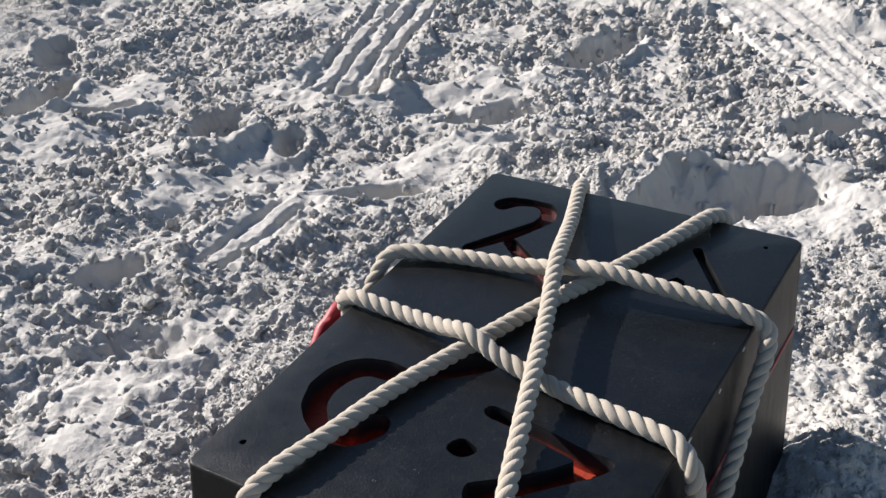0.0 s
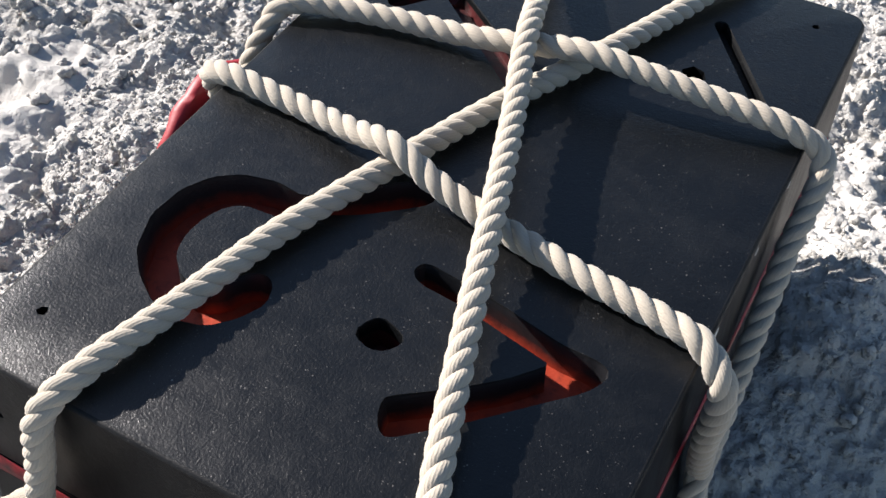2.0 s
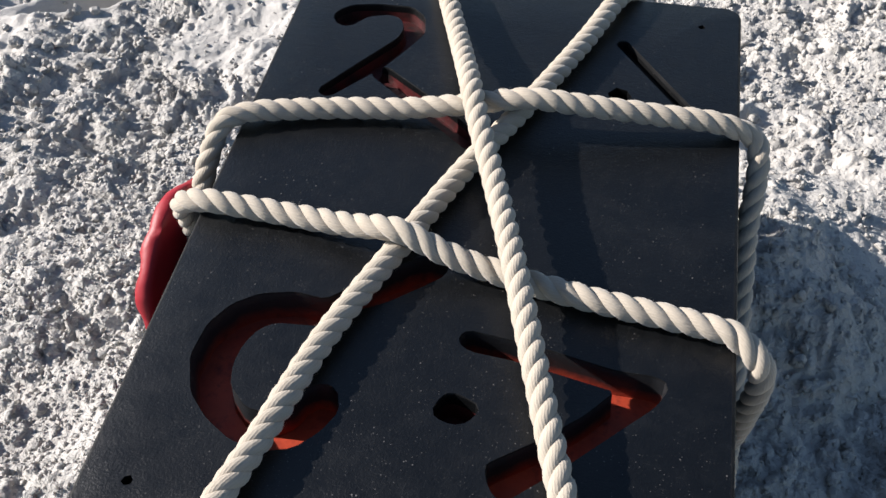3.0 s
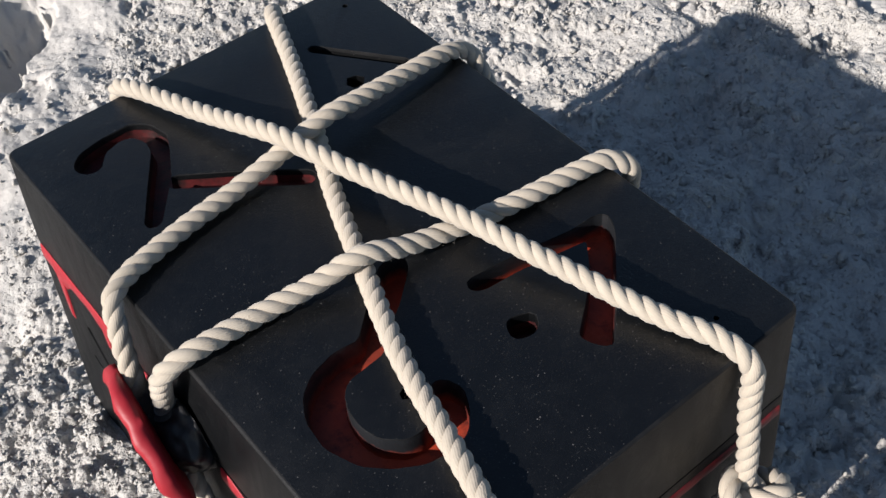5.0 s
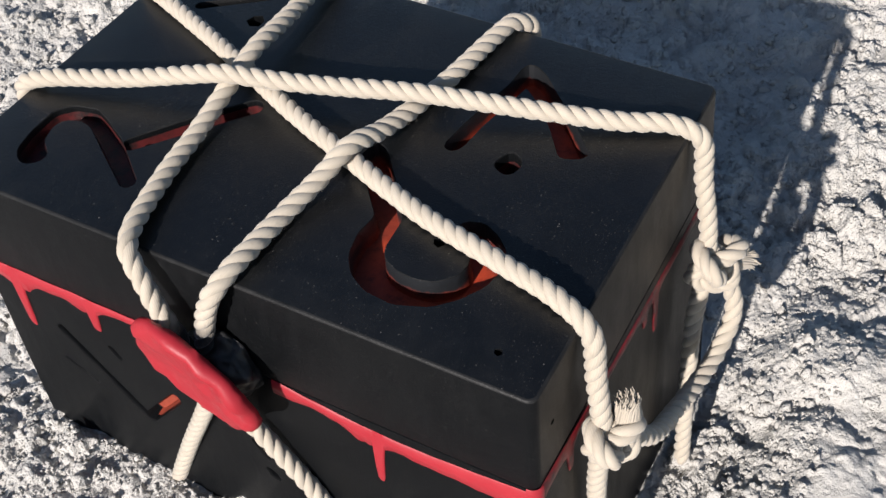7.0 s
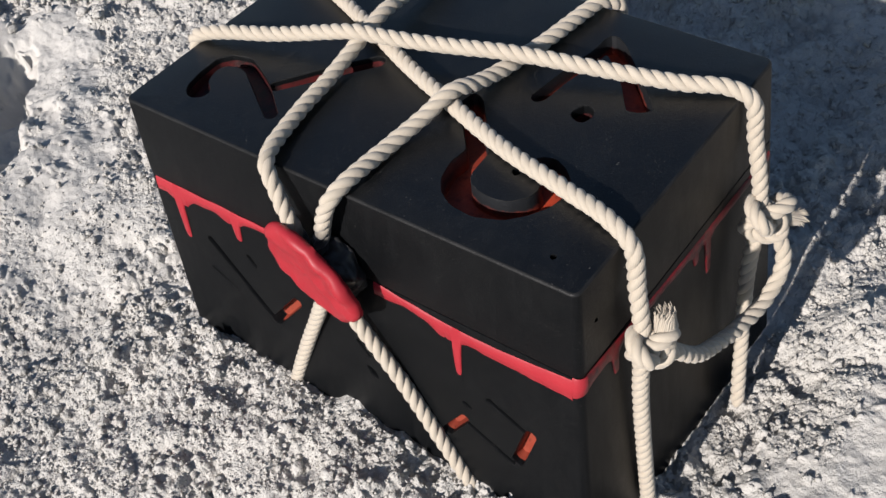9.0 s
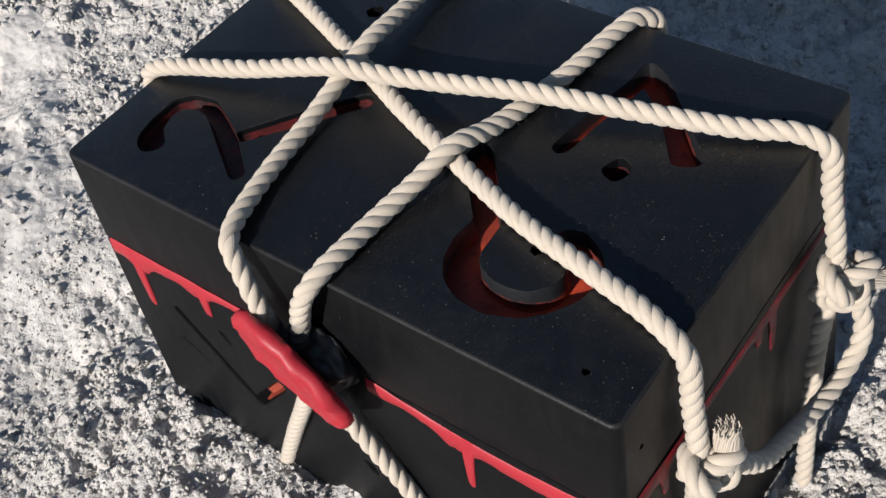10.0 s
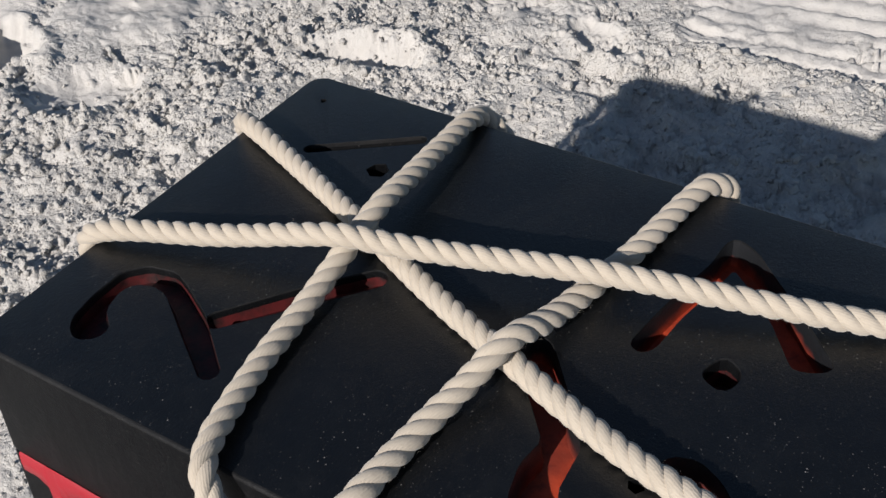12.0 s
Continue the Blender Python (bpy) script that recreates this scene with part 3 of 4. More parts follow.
def build_ropes():
    group = "white cotton ropes round the chest"
    z = TOP + ROPE_R + 0.001
    k1 = empty("rope", "thick off-white twisted cotton rope laid across the lid", "rope", group)
    rope_strands([(-0.290, 0.004, 0.335), (-0.285, 0.034, 0.387), (-0.276, 0.055, 0.424), (-0.264, 0.075, 0.449), (-0.243, 0.087, z + 0.001), (-0.213, 0.097, z), (-0.150, 0.110, z), (-0.092, 0.116, z + 0.002), (-0.042, 0.120, z + 0.009), (0.035, 0.121, z + 0.026), (0.090, 0.125, z + 0.021), (0.155, 0.132, z + 0.013), (0.224, 0.139, z + 0.003), (0.257, 0.140, 0.437), (0.259, 0.078, 0.37), (0.261, 0.002, 0.31), (0.263, -0.085, 0.24), (0.267, -0.150, 0.13), (0.274, -0.200, -0.10)], k1)
    k2 = empty("rope", "thick off-white twisted cotton rope laid across the lid", "rope", group)
    rope_strands([(-0.290, 0.000, 0.318), (-0.279, -0.006, 0.350), (-0.275, -0.020, 0.402), (-0.270, -0.034, 0.438), (-0.247, -0.041, z), (-0.165, -0.046, z), (-0.100, -0.058, z + 0.008), (-0.055, -0.070, z + 0.021), (-0.012, -0.079, z + 0.009), (0.035, -0.086, z), (0.11, -0.102, z), (0.205, -0.116, z), (0.230, -0.122, z), (0.254, -0.135, 0.436), (0.258, -0.120, 0.34), (0.261, -0.075, 0.226), (0.269, -0.03, 0.1), (0.276, 0.0, -0.10)], k2, phase=1.0)
    r2 = empty("rope", "off-white twisted cotton rope along the lid, knotted with a frayed end", "rope", group)
    rope_strands([(0.133, 0.378, 0.10), (0.131, 0.381, 0.36), (0.125, 0.379, 0.440), (0.114, 0.360, z), (0.076, 0.257, z), (0.030, 0.143, z), (-0.018, 0.033, z), (-0.055, -0.068, z), (-0.094, -0.180, z), (-0.117, -0.280, z), (-0.136, -0.355, z), (-0.147, -0.390, 0.438), (-0.156, -0.402, 0.38), (-0.164, -0.413, 0.325), (-0.168, -0.415, 0.28), (-0.168, -0.414, 0.20), (-0.167, -0.420, 0.05), (-0.165, -0.428, -0.10)], r2, phase=2.0, lay=4.2)
    r1 = empty("rope", "off-white twisted cotton rope with a loose loop and knot", "rope", group)
    rope_strands([(-0.104, 0.381, 0.10), (-0.103, 0.385, 0.36), (-0.102, 0.384, 0.440), (-0.096, 0.362, z + 0.001), (-0.057, 0.240, z + 0.013), (-0.021, 0.117, z + 0.033), (-0.012, 0.087, z + 0.030), (0.017, 0.005, z + 0.023), (0.048, -0.092, z + 0.022), (0.082, -0.203, z + 0.012), (0.117, -0.312, z + 0.002), (0.137, -0.362, z), (0.145, -0.392, 0.438), (0.143, -0.403, 0.38), (0.136, -0.420, 0.30), (0.131, -0.424, 0.235), (0.116, -0.424, 0.17), (0.096, -0.432, 0.08), (0.066, -0.450, -0.085)], r1, phase=0.5, lay=4.6)
    rope_strands([(0.128, -0.438, 0.252), (0.134, -0.462, 0.212), (0.122, -0.468, 0.176), (0.081, -0.464, 0.150), (0.022, -0.456, 0.152), (-0.030, -0.450, 0.170), (-0.085, -0.448, 0.207), (-0.125, -0.438, 0.252), (-0.155, -0.428, 0.290)], r1, phase=1.7)
    for rope, at, size, up in ((r2, (-0.164, -0.426, 0.300), 0.0265, (0.1, 0, 1)), (r1, (0.131, -0.435, 0.262), 0.0305, (0.3, 0, 1))):
        pts = trefoil(at, size, (-0.2, -1, 0.1), up)
        rope_strands(pts + [pts[0]], rope, "knot_strand", phase=0.9, radius=ROPE_R * 0.98)
    frayed_end(r2, (-0.150, -0.438, 0.290), (0.16, 0.14, 1.0), 0.056, 0.0138, 0.15)
    frayed_end(r1, (0.142, -0.440, 0.250), (0.72, -0.55, -0.32), 0.048, 0.0105, 0.5)
    low1 = empty("rope", "off-white twisted rope running from the red seal into the sand", "rope", group)
    rope_strands([(-0.284, 0.000, 0.270), (-0.288, 0.020, 0.232), (-0.289, 0.045, 0.182), (-0.293, 0.083, 0.105), (-0.300, 0.135, -0.01), (-0.304, 0.165, -0.08)], low1)
    low2 = empty("rope", "off-white twisted rope running from the red seal into the sand", "rope", group)
    rope_strands([(-0.284, -0.010, 0.275), (-0.288, -0.052, 0.222), (-0.291, -0.104, 0.153), (-0.295, -0.150, 0.079), (-0.300, -0.200, 0.000), (-0.304, -0.250, -0.080)], low2, phase=1.3)


def build_seal():
    seal = empty("wax_seal", "irregular red wax seal on glossy black filler over the crossed ropes", "wax seal")
    # wax disc: rings from the back rim over the rounded edge to the middle
    n, rings = 64, []
    rnd = random.Random(5)
    waves = [(k, rnd.uniform(0, 6.3), rnd.uniform(0.2, 1.0)) for k in (2, 3, 4, 5, 7, 9)]
    yaw = radians(8)
    for depth, scale in ((0.000, 0.90), (0.002, 0.985), (0.008, 1.0), (0.014, 0.985), (0.0175, 0.93), (0.0185, 0.87), (0.0180, 0.80), (0.0170, 0.74), (0.0165, 0.62), (0.016, 0.5), (0.016, 0.38), (0.016, 0.26), (0.016, 0.14), (0.016, 0.05)):
        ring = []
        for i in range(n):
            a = 2 * math.pi * i / n
            edge = 1 + 0.022 * sum(w * math.sin(k * a + f) for k, f, w in waves)
            edge = 1 + (edge - 1) * min(1, scale * 1.2)
            long, short = 0.088 * scale * edge * math.cos(a), 0.071 * scale * edge * math.sin(a)
            y, z = long * 0.89 - short * 0.46, long * 0.46 + short * 0.89
            out = depth + 0.10 * z + 0.0055 * min(1, depth * 90) * noise.noise((y * 38, z * 38, 1.0)) + 0.002 * noise.noise((y * 110, z * 110, 4.0))
            ring.append((-0.294 - out * math.cos(yaw) + y * math.sin(yaw), -0.003 + y * math.cos(yaw) + out * math.sin(yaw), 0.322 + z))
        rings.append(ring)
    part("wax_disc", loft(rings), WAX, seal, "glossy red wax disc with wavy rim", 60)
    bm = bmesh.new()
    bmesh.ops.create_icosphere(bm, subdivisions=5, radius=1.0)
    for v in bm.verts:
        p = v.co.copy()
        r = 1 + 0.22 * noise.noise(p * 1.7) + 0.10 * noise.noise(p * 4.0)
        v.co = Vector((-0.262 + 0.038 * max(p.x, -1) * r if p.x < 0 else -0.262, -0.014 + 0.046 * p.y * r, 0.312 + 0.052 * p.z * r))
    part("filler", bm, GLOSS, seal, "lumpy glossy black filler")
    return seal


# ---- the sand ----
def lattice(x, y, seed):
    """Smooth noise, about -1 to 1, at the places x, y."""
    rnd = np.random.RandomState(seed)
    table = rnd.uniform(-1, 1, (256, 256))
    xi, yi = np.floor(x).astype(int), np.floor(y).astype(int)
    fx, fy = x - xi, y - yi
    fx, fy = fx * fx * fx * (fx * (fx * 6 - 15) + 10), fy * fy * fy * (fy * (fy * 6 - 15) + 10)
    g = lambda a, b: table[a % 256, b % 256]
    return (g(xi, yi) * (1 - fx) + g(xi + 1, yi) * fx) * (1 - fy) + (g(xi, yi + 1) * (1 - fx) + g(xi + 1, yi + 1) * fx) * fy


def layered(x, y, size, octaves, seed, gain=0.5):
    total = 0
    for k in range(octaves):
        total = total + lattice(x / size * 2 ** k + 17.3 * k, y / size * 2 ** k - 9.1 * k, seed + k) * gain ** k
    return total


NEAR, FAR = 0.0030, 0.0056


def axis(marks, slow_low, slow_high, far):
    """Coordinates: even steps between the marks (start, step, start, step, ..., end), then wider and wider ones out to far."""
    def tail(step, slow):
        out, at = [], 0.0
        while at < far:
            step *= slow if at < 2.5 else 1.12
            at += step
            out.append(at)
        return np.array(out)
    mid = [np.arange(marks[i], marks[i + 2] - marks[i + 1] * 0.3, marks[i + 1]) for i in range(0, len(marks) - 2, 2)]
    return np.concatenate([marks[0] - tail(marks[1], slow_low)[::-1], *mid, marks[-1] + np.concatenate([[0], tail(marks[-2], slow_high)])])


def lumps(x, y, size, seed, fill=1.0, steep=0.5):
    """Overlapping irregular domes, one to a cell, of random width, height and turn: 0 between them, up to 1 on top."""
    rnd = np.random.RandomState(seed)
    jx, jy, wide, tall, turn = (rnd.uniform(0, 1, (256, 256)) for _ in range(5))
    x = x / size + 0.30 * lattice(x / size * 1.3, y / size * 1.3, seed + 1) + 0.16 * lattice(x / size * 3.1, y / size * 3.1, seed + 2)
    y = y / size + 0.30 * lattice(x * 1.3 + 40, y / size * 1.3, seed + 3) + 0.16 * lattice(x * 3.1, y / size * 3.1 + 70, seed + 4)
    xi, yi = np.floor(x).astype(int), np.floor(y).astype(int)
    best = np.zeros_like(x)
    for i in (-1, 0, 1):
        for j in (-1, 0, 1):
            k = (xi + i) % 256, (yi + j) % 256
            dx, dy = x - xi - i - jx[k], y - yi - j - jy[k]
            w = fill * (0.45 + 0.5 * wide[k])
            c, s = np.cos(turn[k] * 6.3), np.sin(turn[k] * 6.3)
            d = (dx * c + dy * s) ** 2 / w ** 2 + (dy * c - dx * s) ** 2 / (0.6 * w) ** 2
            best = np.maximum(best, (0.25 + 0.75 * tall[k]) * np.clip(1 - d, 0, 1) ** steep)
    return best


class Dunes:
    def __init__(self):
        self.xs, self.ys = axis((-2.6, FAR, -0.85, NEAR, 1.3), 1.03, 1.035, 300), axis((-0.68, NEAR, 1.35, FAR, 2.5), 1.045, 1.03, 300)
        self.x, self.y = np.meshgrid(self.xs, self.ys)
        self.step = np.maximum(*np.meshgrid(np.gradient(self.xs), np.gradient(self.ys)))
        self.h = 0.020 * layered(self.x, self.y, 0.9, 2, 3) * self.fine(0.45) + 0.021 * layered(self.x, self.y, 0.22, 3, 11, 0.55) * self.fine(0.07)
        self.rough = np.clip(1.02 + 0.95 * layered(self.x, self.y, 0.30, 4, 31), 0.25, 1.0)

    def fine(self, size):
        """1 where the sheet is fine enough to carry relief of that size, 0 far out where it is coarse."""
        return np.clip(size / self.step / 1.5 - 0.6, 0, 1)

    def local(self, x, y, turn):
        c, s = math.cos(radians(turn)), math.sin(radians(turn))
        dx, dy = self.x - x, self.y - y
        return dx * c + dy * s, -dx * s + dy * c

    def print_at(self, x, y, turn, length, width, depth, rim=0.22):
        """A trodden hollow: smooth inside, with a pushed-up rim."""
        u, v = self.local(x, y, turn)
        key = int(abs(x * 91 + y * 57)) % 97 + 40
        d = np.sqrt((u / (length / 2)) ** 2 + (v / (width / 2)) ** 2) + 0.15 * layered(self.x, self.y, 0.08, 3, key, 0.6)
        bowl = np.clip(1 - np.clip(d, 0, 9) ** 3.4, 0, 1)
        depth = depth * 1.6
        self.h += -depth * bowl * (0.7 + 0.3 * np.clip(u / length + 0.5, 0, 1)) + depth * rim * np.exp(-((d - 1.25) / 0.25) ** 2)
        self.rough *= 1 - 0.8 * np.clip(1.25 - d, 0, 1) ** 0.5 * (d < 1.25)

    def trench(self, spots, depth):
        """Overlapping hollows (x, y, turn, length, width) that make one long hole."""
        bowl = np.zeros_like(self.h)
        for x, y, turn, length, width in spots:
            u, v = self.local(x, y, turn)
            d = np.sqrt((u / (length / 2)) ** 2 + (v / (width / 2)) ** 2) + 0.13 * layered(self.x, self.y, 0.07, 3, 87, 0.6)
            bowl = np.maximum(bowl, np.clip(1 - np.clip(d, 0, 9) ** 2.2, 0, 1))
            self.rough *= 1 - 0.75 * np.clip((1.3 - d) * 3, 0, 1)
        self.h -= depth * bowl

    def smooth(self, x, y, turn, length, width, much=0.78):
        """A stretch of fine, blown sand without crumbs."""
        u, v = self.local(x, y, turn)
        d = np.sqrt((u / (length / 2)) ** 2 + (v / (width / 2)) ** 2) + 0.35 * layered(self.x, self.y, 0.09, 3, 83, 0.6)
        self.rough *= 1 - much * np.clip((1.15 - d) * 3, 0, 1)

    def tyre(self, x, y, turn, length, width, ribs, depth):
        """A pressed band with lengthwise ribs."""
        u, v = self.local(x, y, turn)
        end = np.clip(length / 2 - np.abs(u), -0.05, 0.05) * 10 + 0.5 + 0.5 * layered(self.x, self.y, 0.06, 2, 77)
        end = end * (np.abs(u) < length / 2 + 0.06)
        band = np.clip(end, 0, 1) * np.clip((width / 2 - np.abs(v)) * 60, 0, 1)
        groove = np.clip(np.cos(2 * math.pi * ribs * v / width + 0.18 * layered(self.x, self.y, 0.25, 2, 78)) * 2.4 + 1.0, -0.8, 1)
        lug = 0.35 * (np.sin(2 * math.pi * (u - 0.4 * np.abs(v)) / 0.042) > 0.1) * (np.abs(v) > width * 0.38)
        flat = 0.020 * layered(self.x, self.y, 0.9, 2, 3)
        self.h = self.h * (1 - band) + band * (flat + depth * (-0.55 + 0.55 * groove * np.clip(0.85 + 0.8 * layered(self.x, self.y, 0.10, 3, 80), 0.2, 1.2) + lug) + 0.003 * layered(self.x, self.y, 0.05, 3, 79))
        self.h += depth * 0.7 * np.clip(end, 0, 1) * np.exp(-((np.abs(v) - width * 0.58) / 0.03) ** 2)
        self.rough *= 1 - 0.93 * band

    def clods(self, seed, count, small, big, box):
        """Crumbs and clods of damp sand, pressed into the sheet as rounded lumps."""
        rnd = np.random.RandomState(seed)
        px, py = rnd.uniform(box[0], box[1], count), rnd.uniform(box[2], box[3], count)
        size = small + (big - small) * rnd.power(0.45, count) * rnd.uniform(0.3, 1, count)
        tall, sx, turn, keep = rnd.uniform(0.35, 0.85, count), rnd.uniform(0.6, 1.6, count), rnd.uniform(0, 3.14, count), rnd.uniform(0, 1, count)
        bumps = layered(self.x, self.y, 0.012, 2, seed + 200, 0.7)
        for k in range(count):
            i, j = np.searchsorted(self.xs, px[k]), np.searchsorted(self.ys, py[k])
            if keep[k] > self.rough[j, i]:
                continue
            reach = size[k] * 1.45
            i0, i1 = np.searchsorted(self.xs, (px[k] - reach, px[k] + reach))
            j0, j1 = np.searchsorted(self.ys, (py[k] - reach, py[k] + reach))
            win = (slice(j0, j1 + 1), slice(i0, i1 + 1))
            dx, dy = self.x[win] - px[k], self.y[win] - py[k]
            c, s = math.cos(turn[k]), math.sin(turn[k])
            d2 = ((dx * c + dy * s) / (size[k] * sx[k])) ** 2 + ((-dx * s + dy * c) * sx[k] / size[k]) ** 2
            d2 = np.clip(d2 * (1 + 1.5 * bumps[win]) + 0.35 * bumps[win], 0.12, 9)
            lump = self.h[j, i] + size[k] * tall[k] * (np.sqrt(np.clip(1 - d2, 0, 1)) - 0.30)
            self.h[win] = np.where(d2 < 1, np.maximum(self.h[win], lump), self.h[win])

    def finish(self):
        patch = np.clip(0.8 + 0.7 * layered(self.x, self.y, 0.14, 2, 61), 0.15, 1.3)
        for size, tall, seed, steep in ((0.095, 0.026, 51, 1.0), (0.047, 0.0165, 151, 0.9), (0.0250, 0.0076, 251, 0.8), (0.0140, 0.0040, 351, 0.8), (0.0085, 0.0024, 451, 0.8)):
            self.h += self.rough * (patch if size > 0.02 else 0.55 + 0.45 * patch) * tall * self.fine(size) * (lumps(self.x, self.y, size, seed, 1.0, steep) - 0.45)
        self.h += (1 - self.rough) * (0.0040 * self.fine(0.030) * layered(self.x, self.y, 0.055, 3, 72, 0.6) + 0.0020 * self.fine(0.010) * layered(self.x, self.y, 0.018, 3, 71, 0.6))


def scatter_crumbs(d):
    """Loose lumps of damp sand that lie on the sheet, small ones most of all."""
    rnd = np.random.RandomState(23)
    kinds = []
    for k in range(12):
        bm = bmesh.new()
        bmesh.ops.create_icosphere(bm, subdivisions=2 if k < 6 else 1, radius=1.0)
        for v in bm.verts:
            p = v.co.copy()
            v.co = p * (1 + 0.55 * noise.noise(p * 1.3 + Vector((k * 5.1, 0, 0))) + 0.45 * noise.noise(p * 2.9 + Vector((0, k * 3.7, 0))))
        bm.verts.index_update()
        kinds.append((np.array([v.co for v in bm.verts]), np.array([[v.index for v in f.verts] for f in bm.faces])))
        bm.free()
    verts, faces, count = [], [], 0
    for x0, x1, y0, y1, number, small, big in ((-0.85, 1.25, -0.62, 1.3, 5500, 0.0030, 0.010), (-0.85, 1.25, -0.62, 1.3, 24000, 0.0016, 0.0042), (-0.75, -0.27, -0.6, 0.6, 6000, 0.0016, 0.0045), (0.0, 0.7, -0.62, -0.42, 2500, 0.0016, 0.0045), (-2.6, -0.85, -0.3, 2.4, 9000, 0.004, 0.014), (-0.85, 0.6, 1.3, 2.5, 4000, 0.004, 0.014)):
        for _ in range(number):
            x, y = rnd.uniform(x0, x1), rnd.uniform(y0, y1)
            size = small + (big - small) * rnd.uniform() ** 3.2
            spin = rnd.uniform(0, 2 * math.pi, 3)
            i, j = min(np.searchsorted(d.xs, x), len(d.xs) - 1), min(np.searchsorted(d.ys, y), len(d.ys) - 1)
            if rnd.uniform() > d.rough[j, i] or (-0.30 < x < 0.29 and -0.43 < y < 0.40):
                continue
            v, f = kinds[rnd.randint(6) + (6 if size < (0.0045 if small < 0.004 else 0.0068) else 0)]
            turn = np.array(Euler(spin).to_matrix())
            verts.append((v * rnd.uniform(0.6, 1.3, 3)) @ turn.T * size + (x, y, d.h[j, i] + size * 0.25))
            faces.append(f + count)
            count += len(v)
    verts, faces = np.concatenate(verts), np.concatenate(faces)
    me = bpy.data.meshes.new("sand_crumbs")
    me.vertices.add(len(verts))
    me.vertices.foreach_set("co", verts.ravel())
    me.loops.add(faces.size)
    me.loops.foreach_set("vertex_index", faces.ravel())
    me.polygons.add(len(faces))
    me.polygons.foreach_set("loop_start", np.arange(0, faces.size, 3))
    me.polygons.foreach_set("use_smooth", np.ones(len(faces), bool))
    me.update(calc_edges=True)
    me.attributes.new("looseness", "FLOAT", "POINT").data.foreach_set("value", np.ones(len(verts)))
    me.materials.append(SAND)
    return tagged(new("sand_crumbs", me), "loose crumbs of damp white sand lying about", "sand", "", "stuff")


def build_sand():
    d = Dunes()
    # sand heaped against the far end of the shaded side
    d.h += 0.125 * np.exp(-((d.x - 0.35) / 0.14) ** 2 - ((d.y - 0.36) / 0.19) ** 2)
    d.h += 0.016 * np.exp(-((d.x - 1.02) / 0.25) ** 2 - ((d.y - 0.12) / 0.40) ** 2)
    # a low bank against the sealed side, and the ground falling away below the knots
    d.h += 0.064 * np.exp(-((d.x + 0.37) / 0.14) ** 2 - ((d.y + 0.08) / 0.24) ** 2)
    d.h += 0.045 * np.exp(-((d.x + 0.37) / 0.13) ** 2 - ((d.y - 0.34) / 0.15) ** 2)
    d.h -= 0.055 * np.exp(-((d.x - 0.05) / 0.42) ** 2 - ((d.y + 0.43) / 0.12) ** 2)
    # the spoil heaped along the sunny side of the long hole
    u, v = d.local(-0.30, 1.32, 43)
    d.h += 0.055 * np.exp(-(u / 0.26) ** 2 - (v / 0.09) ** 2)
    # clotted heaps on the shaded side
    shade = np.clip((d.x - 0.26) * 6, 0, 1) * np.clip((1.25 - d.x) * 4, 0, 1) * np.clip((0.55 - d.y) * 5, 0, 1) * np.clip((d.y + 0.75) * 4, 0, 1)
    d.h += shade * (0.020 * lumps(d.x, d.y, 0.17, 91, 1.0, 1.0) + 0.012 * lumps(d.x, d.y, 0.075, 93, 0.9, 0.8) - 0.012)
    # trodden hollows
    near = np.clip(1.6 - np.hypot((d.x + 0.2) / 0.8, (d.y - 0.05) / 0.75), 0, 1)
    d.trench([(-0.03, 1.38, 30, 0.30, 0.19), (-0.16, 1.27, 40, 0.30, 0.24), (-0.22, 1.15, 60, 0.22, 0.19)], 0.115)
    d.print_at(0.00, 1.76, 42, 0.30, 0.11, 0.040)
    d.print_at(-0.87, 1.55, 30, 0.36, 0.15, 0.045)
    d.print_at(-0.74, 1.38, 30, 0.30, 0.13, 0.020)
    d.print_at(-1.385, 1.50, 25, 0.26, 0.14, 0.045)
    d.print_at(-1.57, 1.09, -50, 0.26, 0.19, 0.065)
    d.print_at(-1.345, 1.14, -60, 0.18, 0.10, 0.045)
    d.print_at(-2.54, 1.36, -40, 0.36, 0.17, 0.060)
    d.print_at(-2.25, 1.03, 105, 0.38, 0.13, 0.050)
    d.print_at(-2.05, 1.02, 30, 0.22, 0.10, 0.030)
    d.print_at(-1.96, 1.10, 20, 0.10, 0.08, 0.030)
    d.print_at(-0.80, 2.08, 62, 0.34, 0.17, 0.050)
    d.print_at(-0.95, 0.98, 30, 0.26, 0.08, 0.030)
    d.print_at(0.93, 0.89, -80, 0.30, 0.12, 0.040)
    d.print_at(0.65, 1.70, 70, 0.26, 0.13, 0.035)
    d.print_at(0.57, 1.36, -40, 0.24, 0.20, 0.018)
    d.print_at(1.21, 0.46, 60, 0.22, 0.09, 0.016)
    d.print_at(-0.06, 1.14, 75, 0.12, 0.08, 0.014)
    d.print_at(-1.26, 0.36, 60, 0.20, 0.14, 0.030)
    d.print_at(-1.00, 0.20, 20, 0.26, 0.12, 0.030)
    # stretches of fine sand
    for x, y, turn, length, width in ((-2.10, 1.10, 20, 0.50, 0.36), (-1.98, 0.82, 30, 0.40, 0.26), (-1.37, 1.02, -30, 0.34, 0.24), (-1.42, 0.74, 50, 0.36, 0.22), (-0.95, 1.12, 60, 0.50, 0.28), (0.06, 1.26, 60, 0.40, 0.20), (-0.16, 0.93, 50, 0.36, 0.20), (0.10, 1.36, 30, 0.30, 0.20), (-1.20, 1.55, 50, 0.30, 0.16)):
        d.smooth(x, y, turn, length, width)
    # tyre tracks
    d.tyre(-1.61, 2.13, 106.7, 1.35, 0.29, 4, 0.021)
    d.tyre(-1.10, 0.68, 95.0, 0.36, 0.20, 3, 0.020)
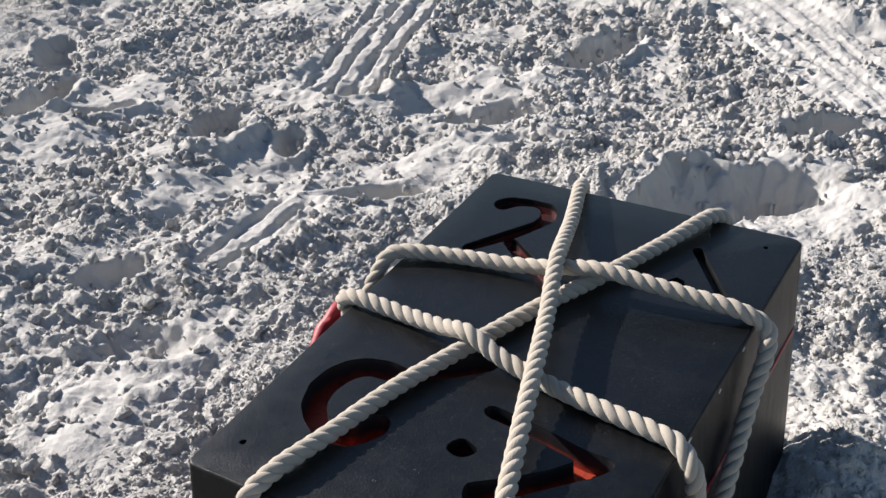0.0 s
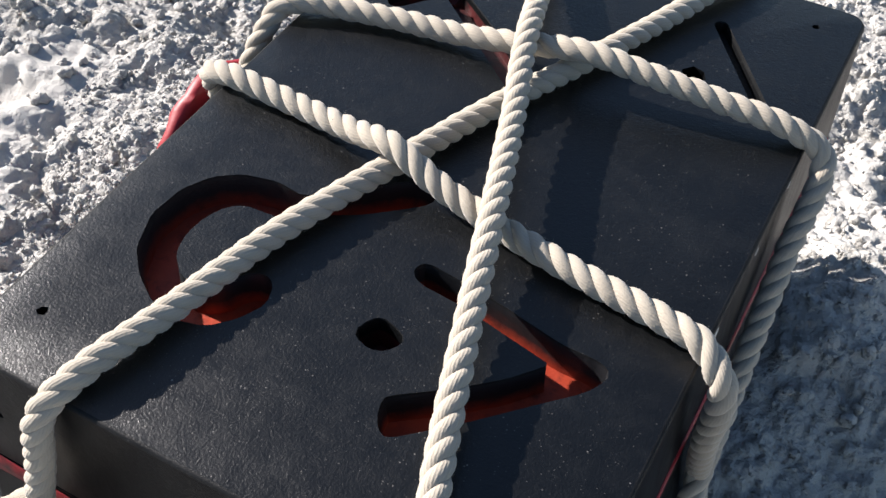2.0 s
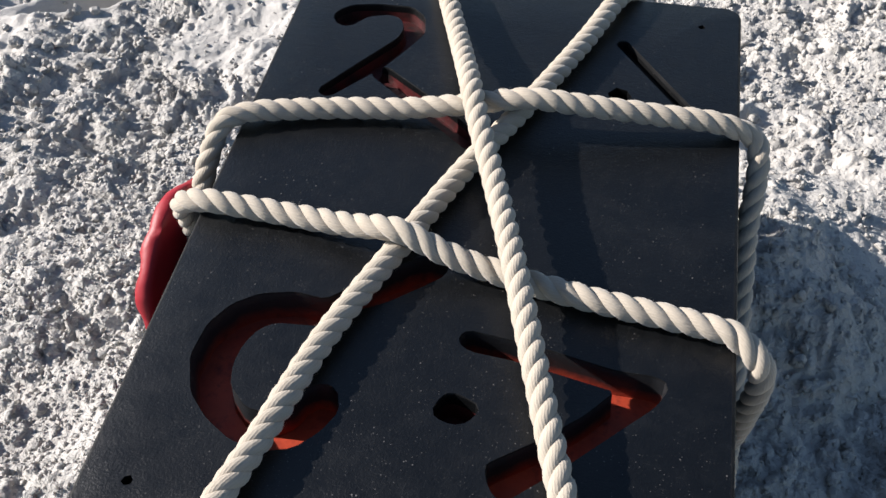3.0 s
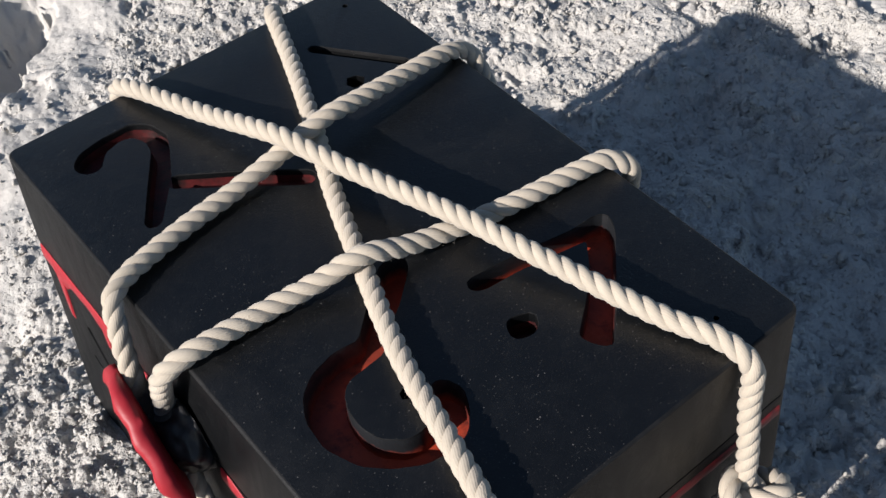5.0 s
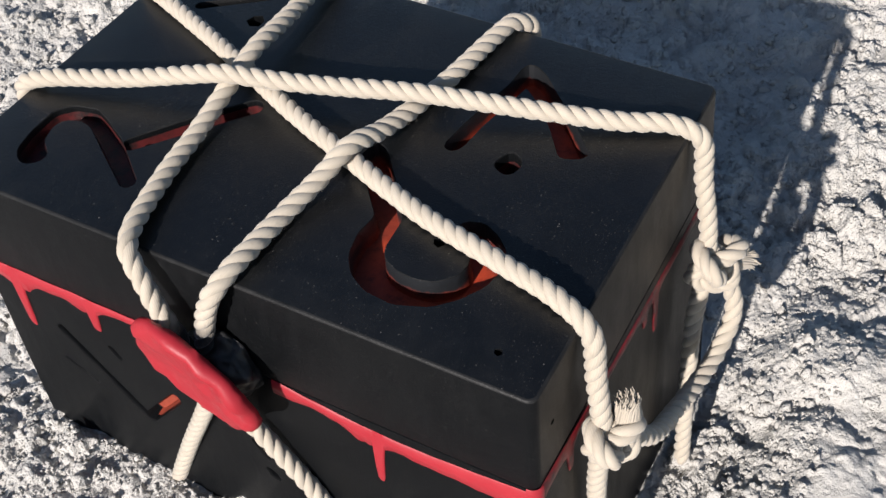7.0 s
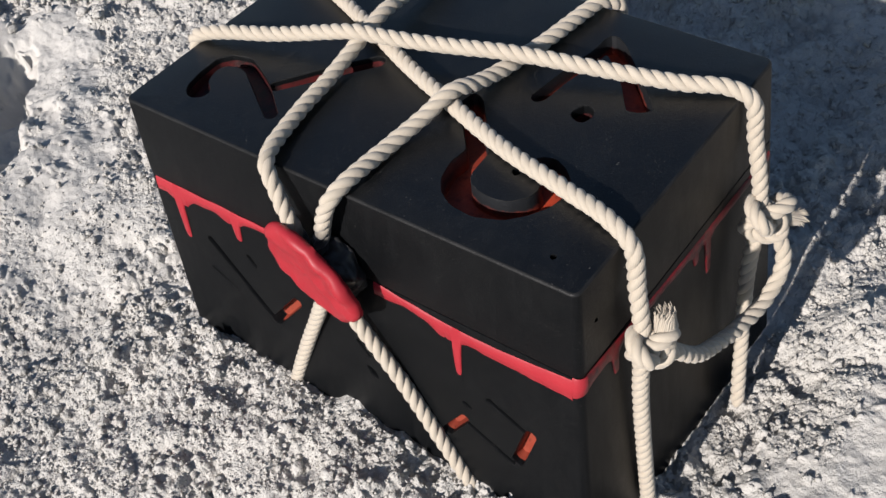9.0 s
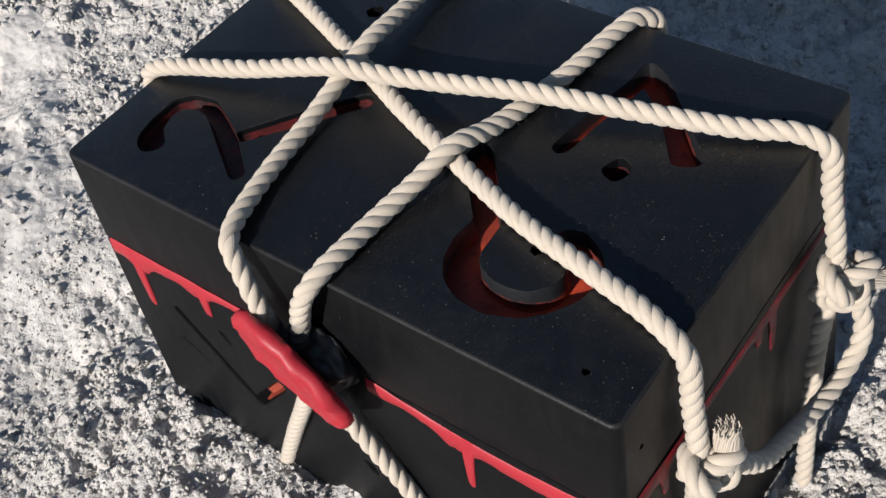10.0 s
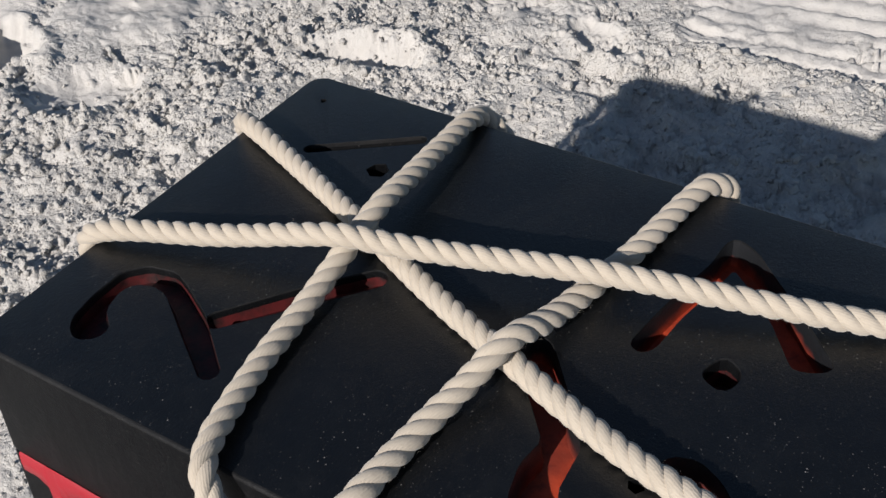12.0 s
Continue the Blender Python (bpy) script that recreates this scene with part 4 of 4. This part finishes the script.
    d.tyre(-0.26, 2.46, -51.0, 1.30, 0.34, 5, 0.007)
    d.tyre(1.42, -0.15, 91.0, 0.95, 0.32, 6, 0.012)
    # freshly dug, crumbly sand all round the chest
    d.rough = np.maximum(d.rough, 0.62 * near)
    d.rough = np.maximum(d.rough, 0.7 * np.clip((d.x + 0.1) * 4, 0, 1) * np.clip((-0.25 - d.y) * 6, 0, 1))
    d.rough = np.maximum(d.rough, 0.95 * np.clip((d.x - 0.22) * 5, 0, 1) * np.clip((1.12 - d.x) * 6, 0, 1) * np.clip((0.42 - d.y) * 8, 0, 1) * np.clip((d.y + 0.6) * 6, 0, 1))
    d.rough = np.maximum(d.rough, 0.68 * np.clip((d.x - 0.15) * 5, 0, 1) * np.clip((1.3 - d.x) * 6, 0, 1) * np.clip((1.05 - d.y) * 4, 0, 1) * np.clip((d.y + 0.6) * 6, 0, 1))
    d.rough = np.maximum(d.rough, 0.66 * np.clip((d.x + 0.8) * 4, 0, 1) * np.clip((0.15 - d.x) * 5, 0, 1) * np.clip((0.92 - d.y) * 6, 0, 1) * np.clip((d.y - 0.3) * 6, 0, 1))
    d.finish()
    d.clods(4, 6000, 0.006, 0.020, (-3.2, 1.5, -0.85, 3.0))
    d.clods(9, 9000, 0.006, 0.010, (-2.6, 1.4, -0.75, 2.5))
    d.h += -0.034
    scatter_crumbs(d)
    ny, nx = d.h.shape
    verts = np.stack([d.x, d.y, d.h], 2).reshape(-1, 3)
    idx = np.arange(ny * nx).reshape(ny, nx)
    quads = np.stack([idx[:-1, :-1], idx[:-1, 1:], idx[1:, 1:], idx[1:, :-1]], 2).reshape(-1, 4)
    me = bpy.data.meshes.new("ground")
    me.vertices.add(len(verts))
    me.vertices.foreach_set("co", verts.ravel())
    me.loops.add(quads.size)
    me.loops.foreach_set("vertex_index", quads.ravel())
    me.polygons.add(len(quads))
    me.polygons.foreach_set("loop_start", np.arange(0, quads.size, 4))
    me.polygons.foreach_set("use_smooth", np.ones(len(quads), bool))
    me.update(calc_edges=True)
    me.attributes.new("looseness", "FLOAT", "POINT").data.foreach_set("value", np.clip(d.rough * 1.6 - 0.6, 0, 1).ravel())
    me.attributes.new("coarse", "FLOAT", "POINT").data.foreach_set("value", (1 - d.fine(0.030)).ravel())
    me.materials.append(SAND)
    return tagged(new("ground", me), "churned white beach sand with footprints and tyre tracks", "sand", "", "structure")


def build_chips(chest):
    """Flecks where the paint of the lid's shaded edge has come off and the pale foam shows."""
    for k, (y, z, long, tall) in enumerate(((0.096, 0.432, 0.008, 0.0035), (0.008, 0.430, 0.007, 0.0030), (-0.094, 0.433, 0.010, 0.0030))):
        bm = bmesh.new()
        rnd = random.Random(60 + k)
        rim = [(math.cos(a) * long * rnd.uniform(0.6, 1.1), math.sin(a) * tall * rnd.uniform(0.6, 1.1)) for a in (2 * math.pi * i / 9 for i in range(9))]
        low = [bm.verts.new((face_east(z + v, y + u) - 0.0004, y + u, z + v)) for u, v in rim]
        high = [bm.verts.new((face_east(z + v * 0.7, y + u * 0.7) + 0.0006, y + u * 0.7, z + v * 0.7)) for u, v in rim]
        for i in range(9):
            bm.faces.new((low[i], low[(i + 1) % 9], high[(i + 1) % 9], high[i]))
        bm.faces.new(high)
        part("paint_chip", bm, FOAM, chest, "pale foam laid bare on the edge")


def build_shell():
    """A broken piece of shell: a shallow ribbed fan, thin and curved."""
    shell = empty("shell_fragment", "small white broken shell lying on the churned sand", "shell", "", (-1.433, 0.690, 0.004))
    bm = bmesh.new()
    rows = []
    for lift in (0.0, -0.0012):
        grid = []
        for i in range(7):
            r = 0.004 + 0.019 * i / 6
            grid.append([bm.verts.new((r * math.cos(a), r * math.sin(a), 0.006 * math.sin(math.pi * i / 7) + 0.0008 * math.cos(a * 18) + lift)) for a in np.linspace(-0.8, 0.75, 19)])
        rows.append(grid)
    for k, grid in enumerate(rows):
        for i in range(6):
            for j in range(18):
                f = (grid[i][j], grid[i + 1][j], grid[i + 1][j + 1], grid[i][j + 1])
                bm.faces.new(f if k == 0 else f[::-1])
    rim = lambda grid: [*grid[0], *(row[-1] for row in grid[1:-1]), *grid[-1][::-1], *(row[0] for row in grid[-2:0:-1])]
    a, b = rim(rows[0]), rim(rows[1])
    for i in range(len(a)):
        bm.faces.new((a[i], a[(i + 1) % len(a)], b[(i + 1) % len(a)], b[i]))
    bmesh.ops.recalc_face_normals(bm, faces=bm.faces)
    part("fan", bm, SHELL, shell)


ground = build_sand()
chest = build_chest()
build_bands(chest)
build_chips(chest)
build_ropes()
build_seal()
build_shell()
